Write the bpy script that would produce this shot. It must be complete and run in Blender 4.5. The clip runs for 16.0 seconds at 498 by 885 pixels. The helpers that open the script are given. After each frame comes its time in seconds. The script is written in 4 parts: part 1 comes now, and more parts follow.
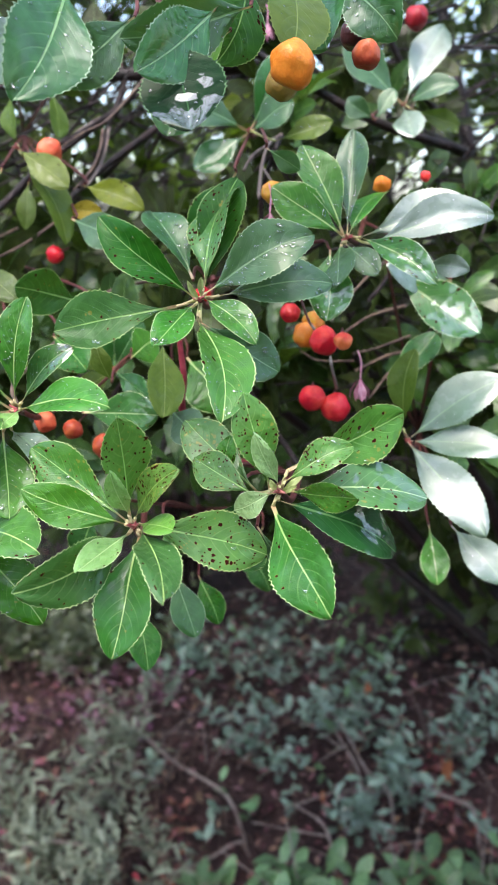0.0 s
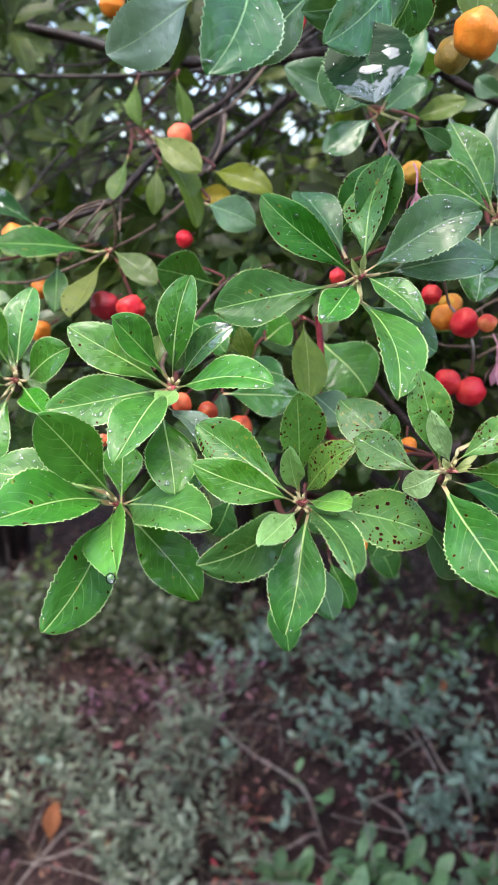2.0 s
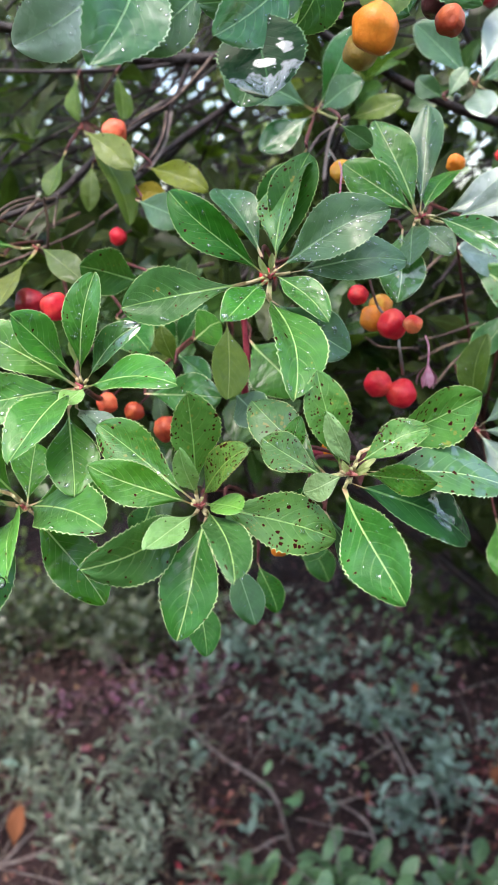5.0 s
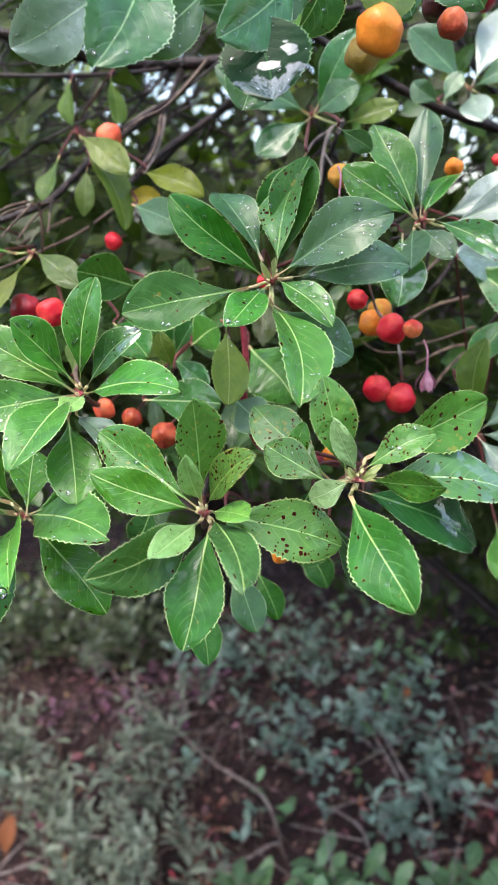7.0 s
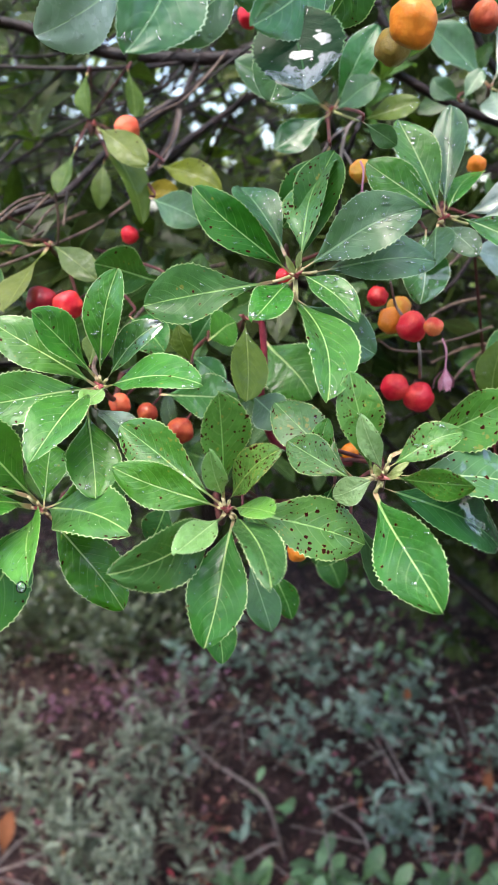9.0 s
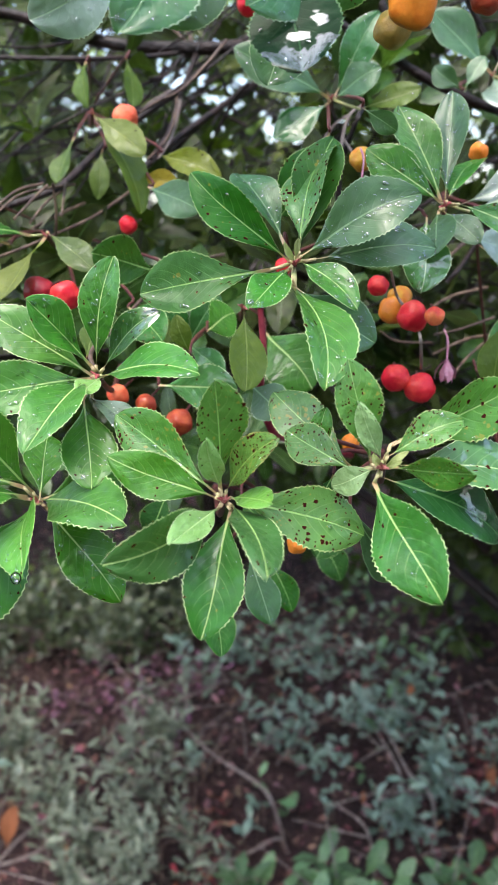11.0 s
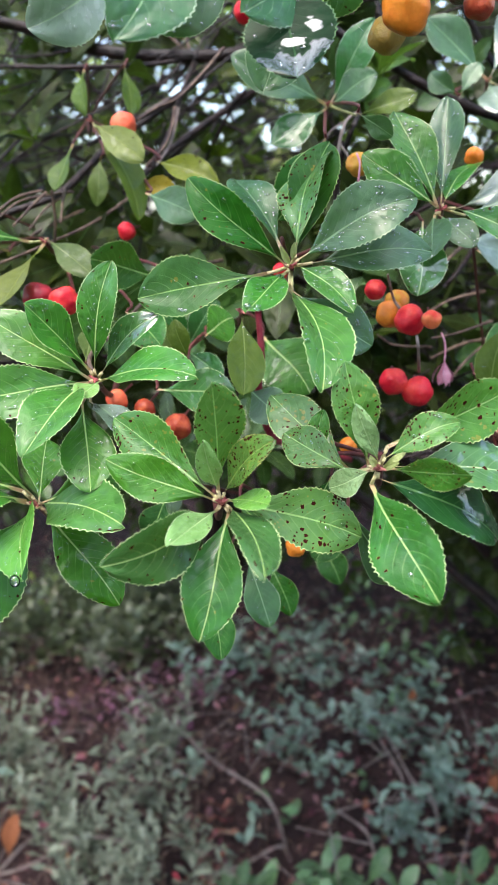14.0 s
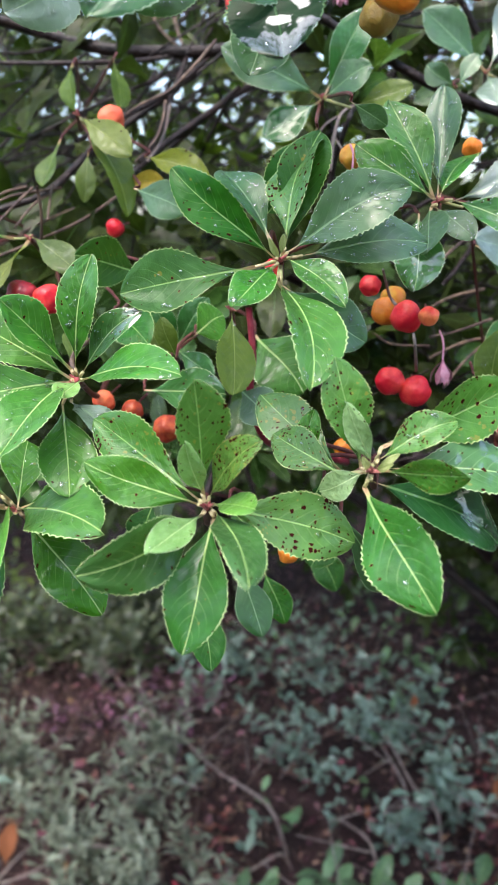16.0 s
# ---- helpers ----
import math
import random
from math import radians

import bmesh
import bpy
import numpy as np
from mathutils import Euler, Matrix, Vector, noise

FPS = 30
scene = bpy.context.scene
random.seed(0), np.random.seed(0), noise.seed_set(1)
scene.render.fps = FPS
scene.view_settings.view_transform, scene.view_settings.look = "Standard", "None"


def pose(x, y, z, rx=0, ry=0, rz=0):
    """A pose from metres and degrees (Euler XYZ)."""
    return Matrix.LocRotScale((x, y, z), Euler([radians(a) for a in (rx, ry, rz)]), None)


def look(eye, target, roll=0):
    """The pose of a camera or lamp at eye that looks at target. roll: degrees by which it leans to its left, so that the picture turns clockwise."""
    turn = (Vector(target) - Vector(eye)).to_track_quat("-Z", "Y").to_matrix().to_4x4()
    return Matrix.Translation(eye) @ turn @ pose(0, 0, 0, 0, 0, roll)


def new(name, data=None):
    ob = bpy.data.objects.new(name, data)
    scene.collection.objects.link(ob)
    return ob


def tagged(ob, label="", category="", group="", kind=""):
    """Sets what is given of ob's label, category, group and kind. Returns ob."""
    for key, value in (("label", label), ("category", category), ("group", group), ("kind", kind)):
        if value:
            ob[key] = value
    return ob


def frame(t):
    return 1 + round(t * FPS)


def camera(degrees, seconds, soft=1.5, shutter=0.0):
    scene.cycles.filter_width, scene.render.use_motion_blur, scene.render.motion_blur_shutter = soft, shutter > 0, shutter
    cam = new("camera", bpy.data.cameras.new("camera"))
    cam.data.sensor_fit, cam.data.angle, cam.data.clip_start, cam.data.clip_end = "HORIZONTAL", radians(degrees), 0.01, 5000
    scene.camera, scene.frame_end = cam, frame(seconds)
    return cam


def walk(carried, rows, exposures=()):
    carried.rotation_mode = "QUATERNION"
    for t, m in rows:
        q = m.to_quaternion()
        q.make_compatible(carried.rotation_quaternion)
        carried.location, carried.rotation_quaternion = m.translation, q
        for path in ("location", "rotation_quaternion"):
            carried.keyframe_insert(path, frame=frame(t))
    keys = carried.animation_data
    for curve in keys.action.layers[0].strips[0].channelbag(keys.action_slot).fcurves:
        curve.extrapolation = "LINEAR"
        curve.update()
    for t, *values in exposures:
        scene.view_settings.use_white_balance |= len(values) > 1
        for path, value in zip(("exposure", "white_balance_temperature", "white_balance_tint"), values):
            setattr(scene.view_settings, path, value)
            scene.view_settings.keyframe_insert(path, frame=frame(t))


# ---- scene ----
cam = camera(35.55, 16.0, soft=1.1)
ROWS = [
    (0, -0.0016, 0.0647, 1.3881, -15.78, 0.98, -0.28),
    (0.5, -0.0242, 0.0629, 1.384, -15.6, 0.8, 1.21),
    (1, -0.0296, 0.064, 1.3827, -15.73, 0.96, 1.83),
    (1.5, -0.0361, 0.0661, 1.3799, -15.92, 1.09, 2.35),
    (2, -0.0489, 0.0626, 1.3814, -16.06, 1.49, 4.15),
    (2.5, -0.0524, 0.0612, 1.3803, -16.12, 1.56, 6.03),
    (3, -0.0531, 0.0595, 1.3812, -16.18, 1.6, 6.88),
    (3.5, -0.0497, 0.0614, 1.381, -16.1, 1.53, 7.06),
    (4, -0.0362, 0.0668, 1.3783, -16.15, 1.59, 7.05),
    (4.5, -0.0182, 0.0668, 1.3802, -15.91, 1.01, 4.8),
    (4.7, -0.0118, 0.0695, 1.3788, -16.01, 0.82, 3.85),
    (6.8, -0.0203, 0.0767, 1.3785, -15.62, 0.93, 2.29),
    (7, -0.0196, 0.0758, 1.3785, -15.67, 0.94, 2.3),
    (7.5, -0.0188, 0.0774, 1.3768, -15.75, 0.91, 2.31),
    (8, -0.0217, 0.0815, 1.3762, -15.77, 0.68, 2.43),
    (8.5, -0.0275, 0.0785, 1.3763, -15.6, 0.31, 2.53),
    (9, -0.0293, 0.0793, 1.3756, -15.68, 0.14, 2.58),
    (11.3, -0.0269, 0.0831, 1.3718, -16.01, 0.3, 2.81),
    (11.5, -0.0287, 0.0807, 1.3735, -15.81, 0.27, 2.73),
    (12, -0.0249, 0.0822, 1.3685, -15.83, 0.36, 2.73),
    (12.5, -0.0307, 0.0808, 1.3728, -15.84, 0.46, 2.69),
    (13, -0.0268, 0.0812, 1.3705, -15.72, 0.52, 2.72),
    (13.5, -0.0271, 0.0803, 1.3712, -15.57, 0.54, 2.76),
    (14, -0.0256, 0.081, 1.3705, -15.48, 0.59, 2.78),
    (14.5, -0.0264, 0.0789, 1.3698, -15.36, 0.65, 2.79),
    (15, -0.027, 0.0822, 1.368, -15.35, 0.69, 2.8),
    (15.5, -0.0215, 0.0933, 1.3644, -15.36, 0.77, 2.85),
    (16, -0.0205, 0.0966, 1.3651, -15.19, 0.84, 2.83),
]
walk(cam, [(t, pose(x, y, z, 90 + pitch, lean, yaw)) for t, x, y, z, pitch, lean, yaw in ROWS], [(0.0, 1.89), (16.0, 1.89)])

cam.data.dof.use_dof = True
cam.data.dof.focus_distance = 0.35
cam.data.dof.aperture_fstop = 17.0

# ---- light: a bright overcast sky, its strongest part high behind the camera
world = bpy.data.worlds.new("overcast_sky")
scene.world = world
world.use_nodes = True
wn, wl = world.node_tree.nodes, world.node_tree.links
sky = wn.new("ShaderNodeTexSky")
sky.sky_type = 'NISHITA'
sky.sun_disc = False
sky.sun_elevation = radians(68)
sky.sun_rotation = radians(205)
sky.air_density, sky.dust_density, sky.ozone_density = 1.0, 3.0, 1.0
cloud = wn.new("ShaderNodeHueSaturation")
cloud.inputs["Saturation"].default_value = 0.92
wl.new(sky.outputs[0], cloud.inputs["Color"])
wl.new(cloud.outputs[0], wn["Background"].inputs[0])
wn["Background"].inputs[1].default_value = 0.19
sun = new("sun", bpy.data.lights.new("sun", 'SUN'))
sun.data.energy, sun.data.angle, sun.data.color = 0.8, radians(50), (1.0, 0.97, 0.92)
sun.matrix_world = look((-0.75, -1.6, 4.4), (0, 0, 0))


# ---- materials
class Nodes:
    """A small helper round a material's node tree."""

    def __init__(self, name):
        self.mat = bpy.data.materials.new(name)
        self.mat.use_nodes = True
        self.tree = self.mat.node_tree
        self.bsdf = self.tree.nodes["Principled BSDF"]

    def add(self, kind, **values):
        n = self.tree.nodes.new(kind)
        for k, v in values.items():
            n.inputs[k].default_value = v
        return n

    def link(self, a, b):
        self.tree.links.new(a, b)

    def math(self, op, a, b=0.0, c=0.0):
        n = self.tree.nodes.new("ShaderNodeMath")
        n.operation = op
        for i, v in enumerate((a, b, c)):
            if isinstance(v, (int, float)):
                n.inputs[i].default_value = v
            else:
                self.link(v, n.inputs[i])
        return n.outputs[0]

    def step(self, value, lo, hi):
        n = self.add("ShaderNodeMapRange")
        n.interpolation_type = 'SMOOTHSTEP'
        self.link(value, n.inputs["Value"])
        n.inputs["From Min"].default_value, n.inputs["From Max"].default_value = lo, hi
        return n.outputs[0]

    def mix(self, fac, a, b):
        n = self.tree.nodes.new("ShaderNodeMix")
        n.data_type = 'RGBA'
        for i, v in ((0, fac), (6, a), (7, b)):
            if isinstance(v, (int, float)):
                n.inputs[i].default_value = v
            elif isinstance(v, tuple):
                n.inputs[i].default_value = (*v, 1)
            else:
                self.link(v, n.inputs[i])
        return n.outputs[2]

    def noise(self, vec, scale, detail=3.0):
        n = self.add("ShaderNodeTexNoise", Scale=scale, Detail=detail)
        if vec is not None:
            self.link(vec, n.inputs["Vector"])
        return n.outputs[0]

    def bump(self, height, strength, dist):
        n = self.add("ShaderNodeBump", Strength=strength, Distance=dist)
        self.link(height, n.inputs["Height"])
        self.link(n.outputs[0], self.bsdf.inputs["Normal"])

    def shift(self, col, rnd, hue=0.018, val=0.26, sat=0.2):
        """Varies a colour by a random number."""
        n = self.tree.nodes.new("ShaderNodeHueSaturation")
        self.link(col, n.inputs["Color"])
        self.link(self.math('MULTIPLY_ADD', rnd, hue, 0.5 - hue / 2), n.inputs["Hue"])
        r2 = self.math('FRACT', self.math('MULTIPLY', rnd, 17.3))
        self.link(self.math('MULTIPLY_ADD', r2, val, 1 - val / 2), n.inputs["Value"])
        r3 = self.math('FRACT', self.math('MULTIPLY', rnd, 41.7))
        self.link(self.math('MULTIPLY_ADD', r3, sat, 1 - sat / 2), n.inputs["Saturation"])
        return n.outputs[0]


def leaf_material(name, dark, light, vein, rim, rough=0.36, spots=0.0, coat=0.25, island=False, glow=0.19, spec=0.3, relief=0.7, film=1.5, wet=0.07, sheet=0.0, patchy=0.42, pool=4.0):
    k = Nodes(name)
    uv = k.add("ShaderNodeUVMap").outputs[0]
    sep = k.add("ShaderNodeSeparateXYZ")
    k.link(uv, sep.inputs[0])
    u, v = sep.outputs[0], sep.outputs[1]
    side = k.math('ABSOLUTE', k.math('SUBTRACT', u, 0.5))
    if island:
        rnd = k.add("ShaderNodeNewGeometry").outputs["Random Per Island"]
    else:
        rnd = k.add("ShaderNodeObjectInfo").outputs["Random"]
    comb = k.add("ShaderNodeCombineXYZ")
    k.link(k.math('MULTIPLY_ADD', rnd, 23.0, u), comb.inputs[0])
    k.link(k.math('MULTIPLY', v, 2.4), comb.inputs[1])
    k.link(k.math('MULTIPLY', rnd, 37.0), comb.inputs[2])
    at = comb.outputs[0]
    mottle = k.noise(at, 3.2, 4.0)
    fine = k.noise(at, 38.0, 2.0)
    col = k.mix(k.step(mottle, 0.3, 0.7), dark, light)
    col = k.mix(k.math('MULTIPLY', fine, 0.34), col, (light[0] * 1.3, light[1] * 1.2, light[2] * 1.3))
    # side veins curve from the midrib to the margin
    wave = k.math('SINE', k.math('MULTIPLY', k.math('SUBTRACT', v, k.math('MULTIPLY', k.math('POWER', side, 1.4), 0.85)), 62.0))
    veins = k.math('MULTIPLY', k.step(wave, 0.86, 1.0), k.step(side, 0.47, 0.05))
    col = k.mix(k.math('MULTIPLY', veins, 0.10 if island else 0.15), col, vein)
    if island:
        rib = k.step(k.math('SUBTRACT', side, k.math('MULTIPLY_ADD', v, -0.018, 0.026)), 0.006, -0.004)
    else:
        flat = k.add("ShaderNodeUVMap")
        flat.uv_map = "Flat"
        fx = k.add("ShaderNodeSeparateXYZ")
        k.link(flat.outputs[0], fx.inputs[0])
        rib = k.step(k.math('SUBTRACT', k.math('ABSOLUTE', fx.outputs[0]), k.math('MULTIPLY_ADD', v, -0.013, 0.020)), 0.005, -0.004)
    col = k.shift(col, rnd, val=0.95) if island else k.shift(col, rnd)
    col = k.mix(k.math('MULTIPLY', rib, 0.85), col, vein)
    if not island:
        # the midrib turns pink towards the stalk
        col = k.mix(k.math('MULTIPLY', rib, k.step(v, 0.14, 0.04)), col, (0.56, 0.36, 0.2))
    edge = k.math('MULTIPLY', k.step(side, 0.478, 0.494), k.step(k.noise(at, 9.0, 1.0), 0.25, 0.5))
    col = k.mix(edge, col, rim)
    if spots:
        vor = k.add("ShaderNodeTexVoronoi", Scale=11.5)
        vor.voronoi_dimensions = '2D'
        k.link(at, vor.inputs["Vector"])
        cell = k.add("ShaderNodeSeparateColor")
        k.link(vor.outputs["Color"], cell.inputs[0])
        big = k.math('MULTIPLY_ADD', k.math('POWER', cell.outputs[1], 2.6), 0.46, 0.05)
        blot = k.math('ADD', vor.outputs["Distance"], k.math('MULTIPLY', k.math('SUBTRACT', k.noise(at, 20.0), 0.5), 0.9))
        hit = k.math('MULTIPLY', k.step(k.math('SUBTRACT', blot, big), 0.03, -0.02), k.math('LESS_THAN', cell.outputs[0], k.math('MULTIPLY', k.math('MULTIPLY_ADD', k.step(side, 0.15, 0.42), 0.7, 0.3), k.math('MULTIPLY', k.step(k.noise(at, 2.2, 1.0), 0.35, 0.6), spots * 2.4))))
        col = k.mix(hit, col, (0.034, 0.008, 0.005))
        ring = k.math('MULTIPLY', k.step(k.math('SUBTRACT', blot, big), 0.12, 0.0), k.math('LESS_THAN', cell.outputs[0], spots * 0.6))
        col = k.mix(k.math('MULTIPLY', k.math('SUBTRACT', ring, hit), 0.4), col, (0.33, 0.22, 0.03))
    k.link(col, k.bsdf.inputs["Base Color"])
    k.link(k.math('MULTIPLY_ADD', k.noise(at, 7.0), 0.3, rough - 0.12), k.bsdf.inputs["Roughness"])
    k.bsdf.inputs["Specular IOR Level"].default_value = spec
    if spots:
        k.link(k.math('MULTIPLY_ADD', hit, -spec, spec), k.bsdf.inputs["Specular IOR Level"])
    if island:
        k.bsdf.inputs["Coat Weight"].default_value = coat
    else:
        # a film of rain lies on part of the blade, most of it towards a hanging tip
        lie = k.noise(at, pool, 3.0)
        if sheet:
            lie = k.math('ADD', lie, k.math('MULTIPLY_ADD', v, 0.5, sheet))
        film_on = k.math('MULTIPLY_ADD', k.step(lie, 0.54, 0.58), 1.0 if sheet else patchy, coat)
        if spots:
            film_on = k.math('MULTIPLY', film_on, k.math('SUBTRACT', 1.0, hit))
        k.link(film_on, k.bsdf.inputs["Coat Weight"])
    k.bsdf.inputs["Coat IOR"].default_value = film
    k.bsdf.inputs["Coat Roughness"].default_value = wet
    k.bump(k.math('ADD', k.math('MULTIPLY', veins, -0.22), k.math('ADD', k.math('MULTIPLY', rib, -1.0), k.math('ADD', k.math('MULTIPLY_ADD', k.noise(at, 42.0, 3.0), 0.22, k.math('MULTIPLY', k.noise(at, 16.0), 0.3)), k.math('MULTIPLY', k.noise(at, 4.5, 1.0), 1.8)))), relief, 0.0008)
    # light passes through the thin blade
    trans = k.tree.nodes.new("ShaderNodeBsdfTranslucent")
    k.link(k.mix(k.math('MULTIPLY_ADD', hit, -0.5, 0.5) if spots else 0.5, col, (0.16, 0.34, 0.02)), trans.inputs[0])
    both = k.tree.nodes.new("ShaderNodeMixShader")
    both.inputs[0].default_value = glow
    k.link(k.bsdf.outputs[0], both.inputs[1])
    k.link(trans.outputs[0], both.inputs[2])
    k.link(both.outputs[0], k.tree.nodes["Material Output"].inputs["Surface"])
    return k.mat


def rough_material(name, a, b, scale, rough=0.8, bump=0.6, dist=0.002, island=False, hue=0.04, val=0.6):
    k = Nodes(name)
    at = k.add("ShaderNodeTexCoord").outputs["Object"]
    col = k.mix(k.step(k.noise(at, scale, 5.0), 0.35, 0.65), a, b)
    col = k.mix(k.math('MULTIPLY', k.noise(at, scale * 7.0, 2.0), 0.4), col, tuple(0.5 * x for x in a))
    if island:
        col = k.shift(col, k.add("ShaderNodeNewGeometry").outputs["Random Per Island"], hue, val, 0.4)
    k.link(col, k.bsdf.inputs["Base Color"])
    k.bsdf.inputs["Roughness"].default_value = rough
    k.bsdf.inputs["Specular IOR Level"].default_value = 0.25
    k.bump(k.noise(at, scale * 4.0, 4.0), bump, dist)
    return k.mat


def wet_bark():
    """Dark bark under a film of rain."""
    mat = rough_material("bark", (0.006, 0.003, 0.003), (0.024, 0.012, 0.011), 60.0, 0.5, 0.9, 0.003)
    skin = mat.node_tree.nodes["Principled BSDF"]
    skin.inputs["Coat Weight"].default_value, skin.inputs["Coat Roughness"].default_value = 0.15, 0.3
    return mat


def fruit_material(name, a, b, rough=0.55):
    k = Nodes(name)
    at = k.add("ShaderNodeTexCoord").outputs["Object"]
    vor = k.add("ShaderNodeTexVoronoi", Scale=700.0)
    k.link(at, vor.inputs["Vector"])
    col = k.mix(k.step(k.noise(at, 85.0, 3.0), 0.40, 0.62), a, b)
    col = k.mix(k.math('MULTIPLY', k.step(vor.outputs["Distance"], 0.3, 0.75), 0.15), col, tuple(0.6 * x for x in a))
    k.link(col, k.bsdf.inputs["Base Color"])
    k.bsdf.inputs["Roughness"].default_value = rough
    k.bsdf.inputs["Subsurface Weight"].default_value = 0.25
    k.bsdf.inputs["Subsurface Radius"].default_value = (0.004, 0.0015, 0.0008)
    k.bsdf.inputs["Coat Weight"].default_value = 0.3
    k.bsdf.inputs["Coat Roughness"].default_value = 0.12
    k.bsdf.inputs["Specular IOR Level"].default_value = 0.2
    k.bump(k.math('ADD', vor.outputs["Distance"], k.noise(at, 1500.0, 2.0)), 0.35, 0.0004)
    return k.mat


def water_material():
    """Clear beads: the leaf shows through, the sky glints on top."""
    k = Nodes("water")
    clear = k.tree.nodes.new("ShaderNodeBsdfTransparent")
    glint = k.tree.nodes.new("ShaderNodeBsdfGlossy")
    glint.inputs["Roughness"].default_value = 0.03
    both = k.tree.nodes.new("ShaderNodeMixShader")
    k.link(k.math('MULTIPLY_ADD', k.add("ShaderNodeFresnel", IOR=1.33).outputs[0], 1.1, 0.06), both.inputs[0])
    k.link(clear.outputs[0], both.inputs[1])
    k.link(glint.outputs[0], both.inputs[2])
    k.link(both.outputs[0], k.tree.nodes["Material Output"].inputs["Surface"])
    return k.mat


LEAF = leaf_material("fresh_leaf", (0.027, 0.126, 0.009), (0.046, 0.190, 0.015), (0.42, 0.60, 0.20), (0.56, 0.70, 0.30), spots=0.035, coat=0.18)
SPOT = leaf_material("spotted_leaf", (0.032, 0.130, 0.011), (0.052, 0.180, 0.018), (0.28, 0.48, 0.14), (0.44, 0.55, 0.2), spots=0.45)
MATURE = leaf_material("mature_leaf", (0.022, 0.092, 0.015), (0.035, 0.136, 0.023), (0.42, 0.60, 0.20), (0.56, 0.70, 0.30), spots=0.06, coat=0.18, spec=0.25)
YOUNG = leaf_material("young_leaf", (0.06, 0.22, 0.02), (0.10, 0.29, 0.035), (0.36, 0.55, 0.18), (0.48, 0.6, 0.24), spots=0.05)
PALE = leaf_material("unfolding_leaf", (0.14, 0.29, 0.075), (0.21, 0.38, 0.13), (0.45, 0.6, 0.28), (0.6, 0.7, 0.42), spots=0.1, coat=0.35)
BUDLEAF = leaf_material("bud_leaf", (0.28, 0.36, 0.10), (0.40, 0.44, 0.18), (0.5, 0.5, 0.25), (0.5, 0.45, 0.22))
# older spotted leaf, its green darkened further to hold the shade
OLD_SHADE = leaf_material("old_shade_leaf", (0.014, 0.072, 0.010), (0.026, 0.110, 0.016), (0.24, 0.42, 0.12), (0.34, 0.48, 0.17), spots=0.12, coat=0.06, spec=0.14, patchy=0.15)
LIME = leaf_material("yellowing_leaf", (0.11, 0.15, 0.010), (0.155, 0.20, 0.018), (0.3, 0.36, 0.08), (0.3, 0.34, 0.08), rough=0.45, coat=0.1, glow=0.35, spots=0.05)
OLIVE = leaf_material("olive_leaf", (0.055, 0.10, 0.011), (0.085, 0.14, 0.018), (0.22, 0.30, 0.08), (0.2, 0.27, 0.06), rough=0.5, coat=0.1, glow=0.35)
YELLOW = leaf_material("yellow_leaf", (0.38, 0.26, 0.02), (0.45, 0.33, 0.05), (0.5, 0.4, 0.12), (0.45, 0.3, 0.05), rough=0.5, spots=0.2, coat=0.1)
# wet film, plus a paler greyer base that holds part of the sky's sheen
GREY = leaf_material("wet_sheen_leaf", (0.045, 0.10, 0.052), (0.068, 0.142, 0.074), (0.14, 0.27, 0.10), (0.2, 0.3, 0.14), rough=0.36, coat=1.0, spec=1.0, relief=0.35, film=2.1, wet=0.42)
RUSTY = leaf_material("rust_spotted_leaf", (0.052, 0.14, 0.011), (0.080, 0.19, 0.018), (0.3, 0.42, 0.12), (0.4, 0.36, 0.1), spots=1.4)
# green set far below the other leaves: shade put into the colour
SHADE_GREEN = leaf_material("shade_green_leaf", (0.008, 0.040, 0.010), (0.014, 0.060, 0.015), (0.10, 0.22, 0.07), (0.2, 0.32, 0.14), coat=0.04, spec=0.06, glow=0.08, film=1.9, wet=0.09, relief=0.5, sheet=-0.33, pool=1.9)
# nearly black green, the hanging top leaf's shade painted into its blade
DEEP_SHADE = leaf_material("deep_shade_leaf", (0.003, 0.022, 0.006), (0.006, 0.036, 0.010), (0.03, 0.09, 0.03), (0.12, 0.22, 0.1), coat=0.02, spec=0.04, glow=0.03, film=2.2, wet=0.06, relief=0.5, sheet=-0.33, pool=1.9)
GLAZED = leaf_material("glazed_leaf", (0.026, 0.105, 0.018), (0.042, 0.150, 0.028), (0.36, 0.52, 0.22), (0.5, 0.62, 0.3), rough=0.36, coat=0.1, relief=0.5, film=2.1, wet=0.16, sheet=-0.3, spots=0.1)
DAMP = leaf_material("damp_leaf", (0.020, 0.076, 0.020), (0.034, 0.108, 0.030), (0.16, 0.30, 0.12), (0.24, 0.36, 0.17), rough=0.4, coat=0.5, spec=0.35, relief=0.45, wet=0.25)
# cooler, darker copy of the leaf green that carries the shade itself
COOL = leaf_material("shaded_leaf", (0.016, 0.085, 0.018), (0.028, 0.125, 0.03), (0.22, 0.40, 0.17), (0.36, 0.5, 0.3), coat=0.6)
# the same shrub's leaf, darkened so its colour holds the inner shade
DEEP = leaf_material("shaded_shrub_leaf", (0.013, 0.020, 0.006), (0.034, 0.046, 0.011), (0.07, 0.14, 0.035), (0.06, 0.12, 0.03), rough=0.5, coat=0.16, island=True, spec=0.08, glow=0.12)
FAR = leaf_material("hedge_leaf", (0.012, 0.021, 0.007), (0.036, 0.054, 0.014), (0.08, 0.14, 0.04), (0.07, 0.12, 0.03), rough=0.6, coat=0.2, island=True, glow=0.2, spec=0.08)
# mid-tone copy of the shrub's leaf, with its half light in the colour
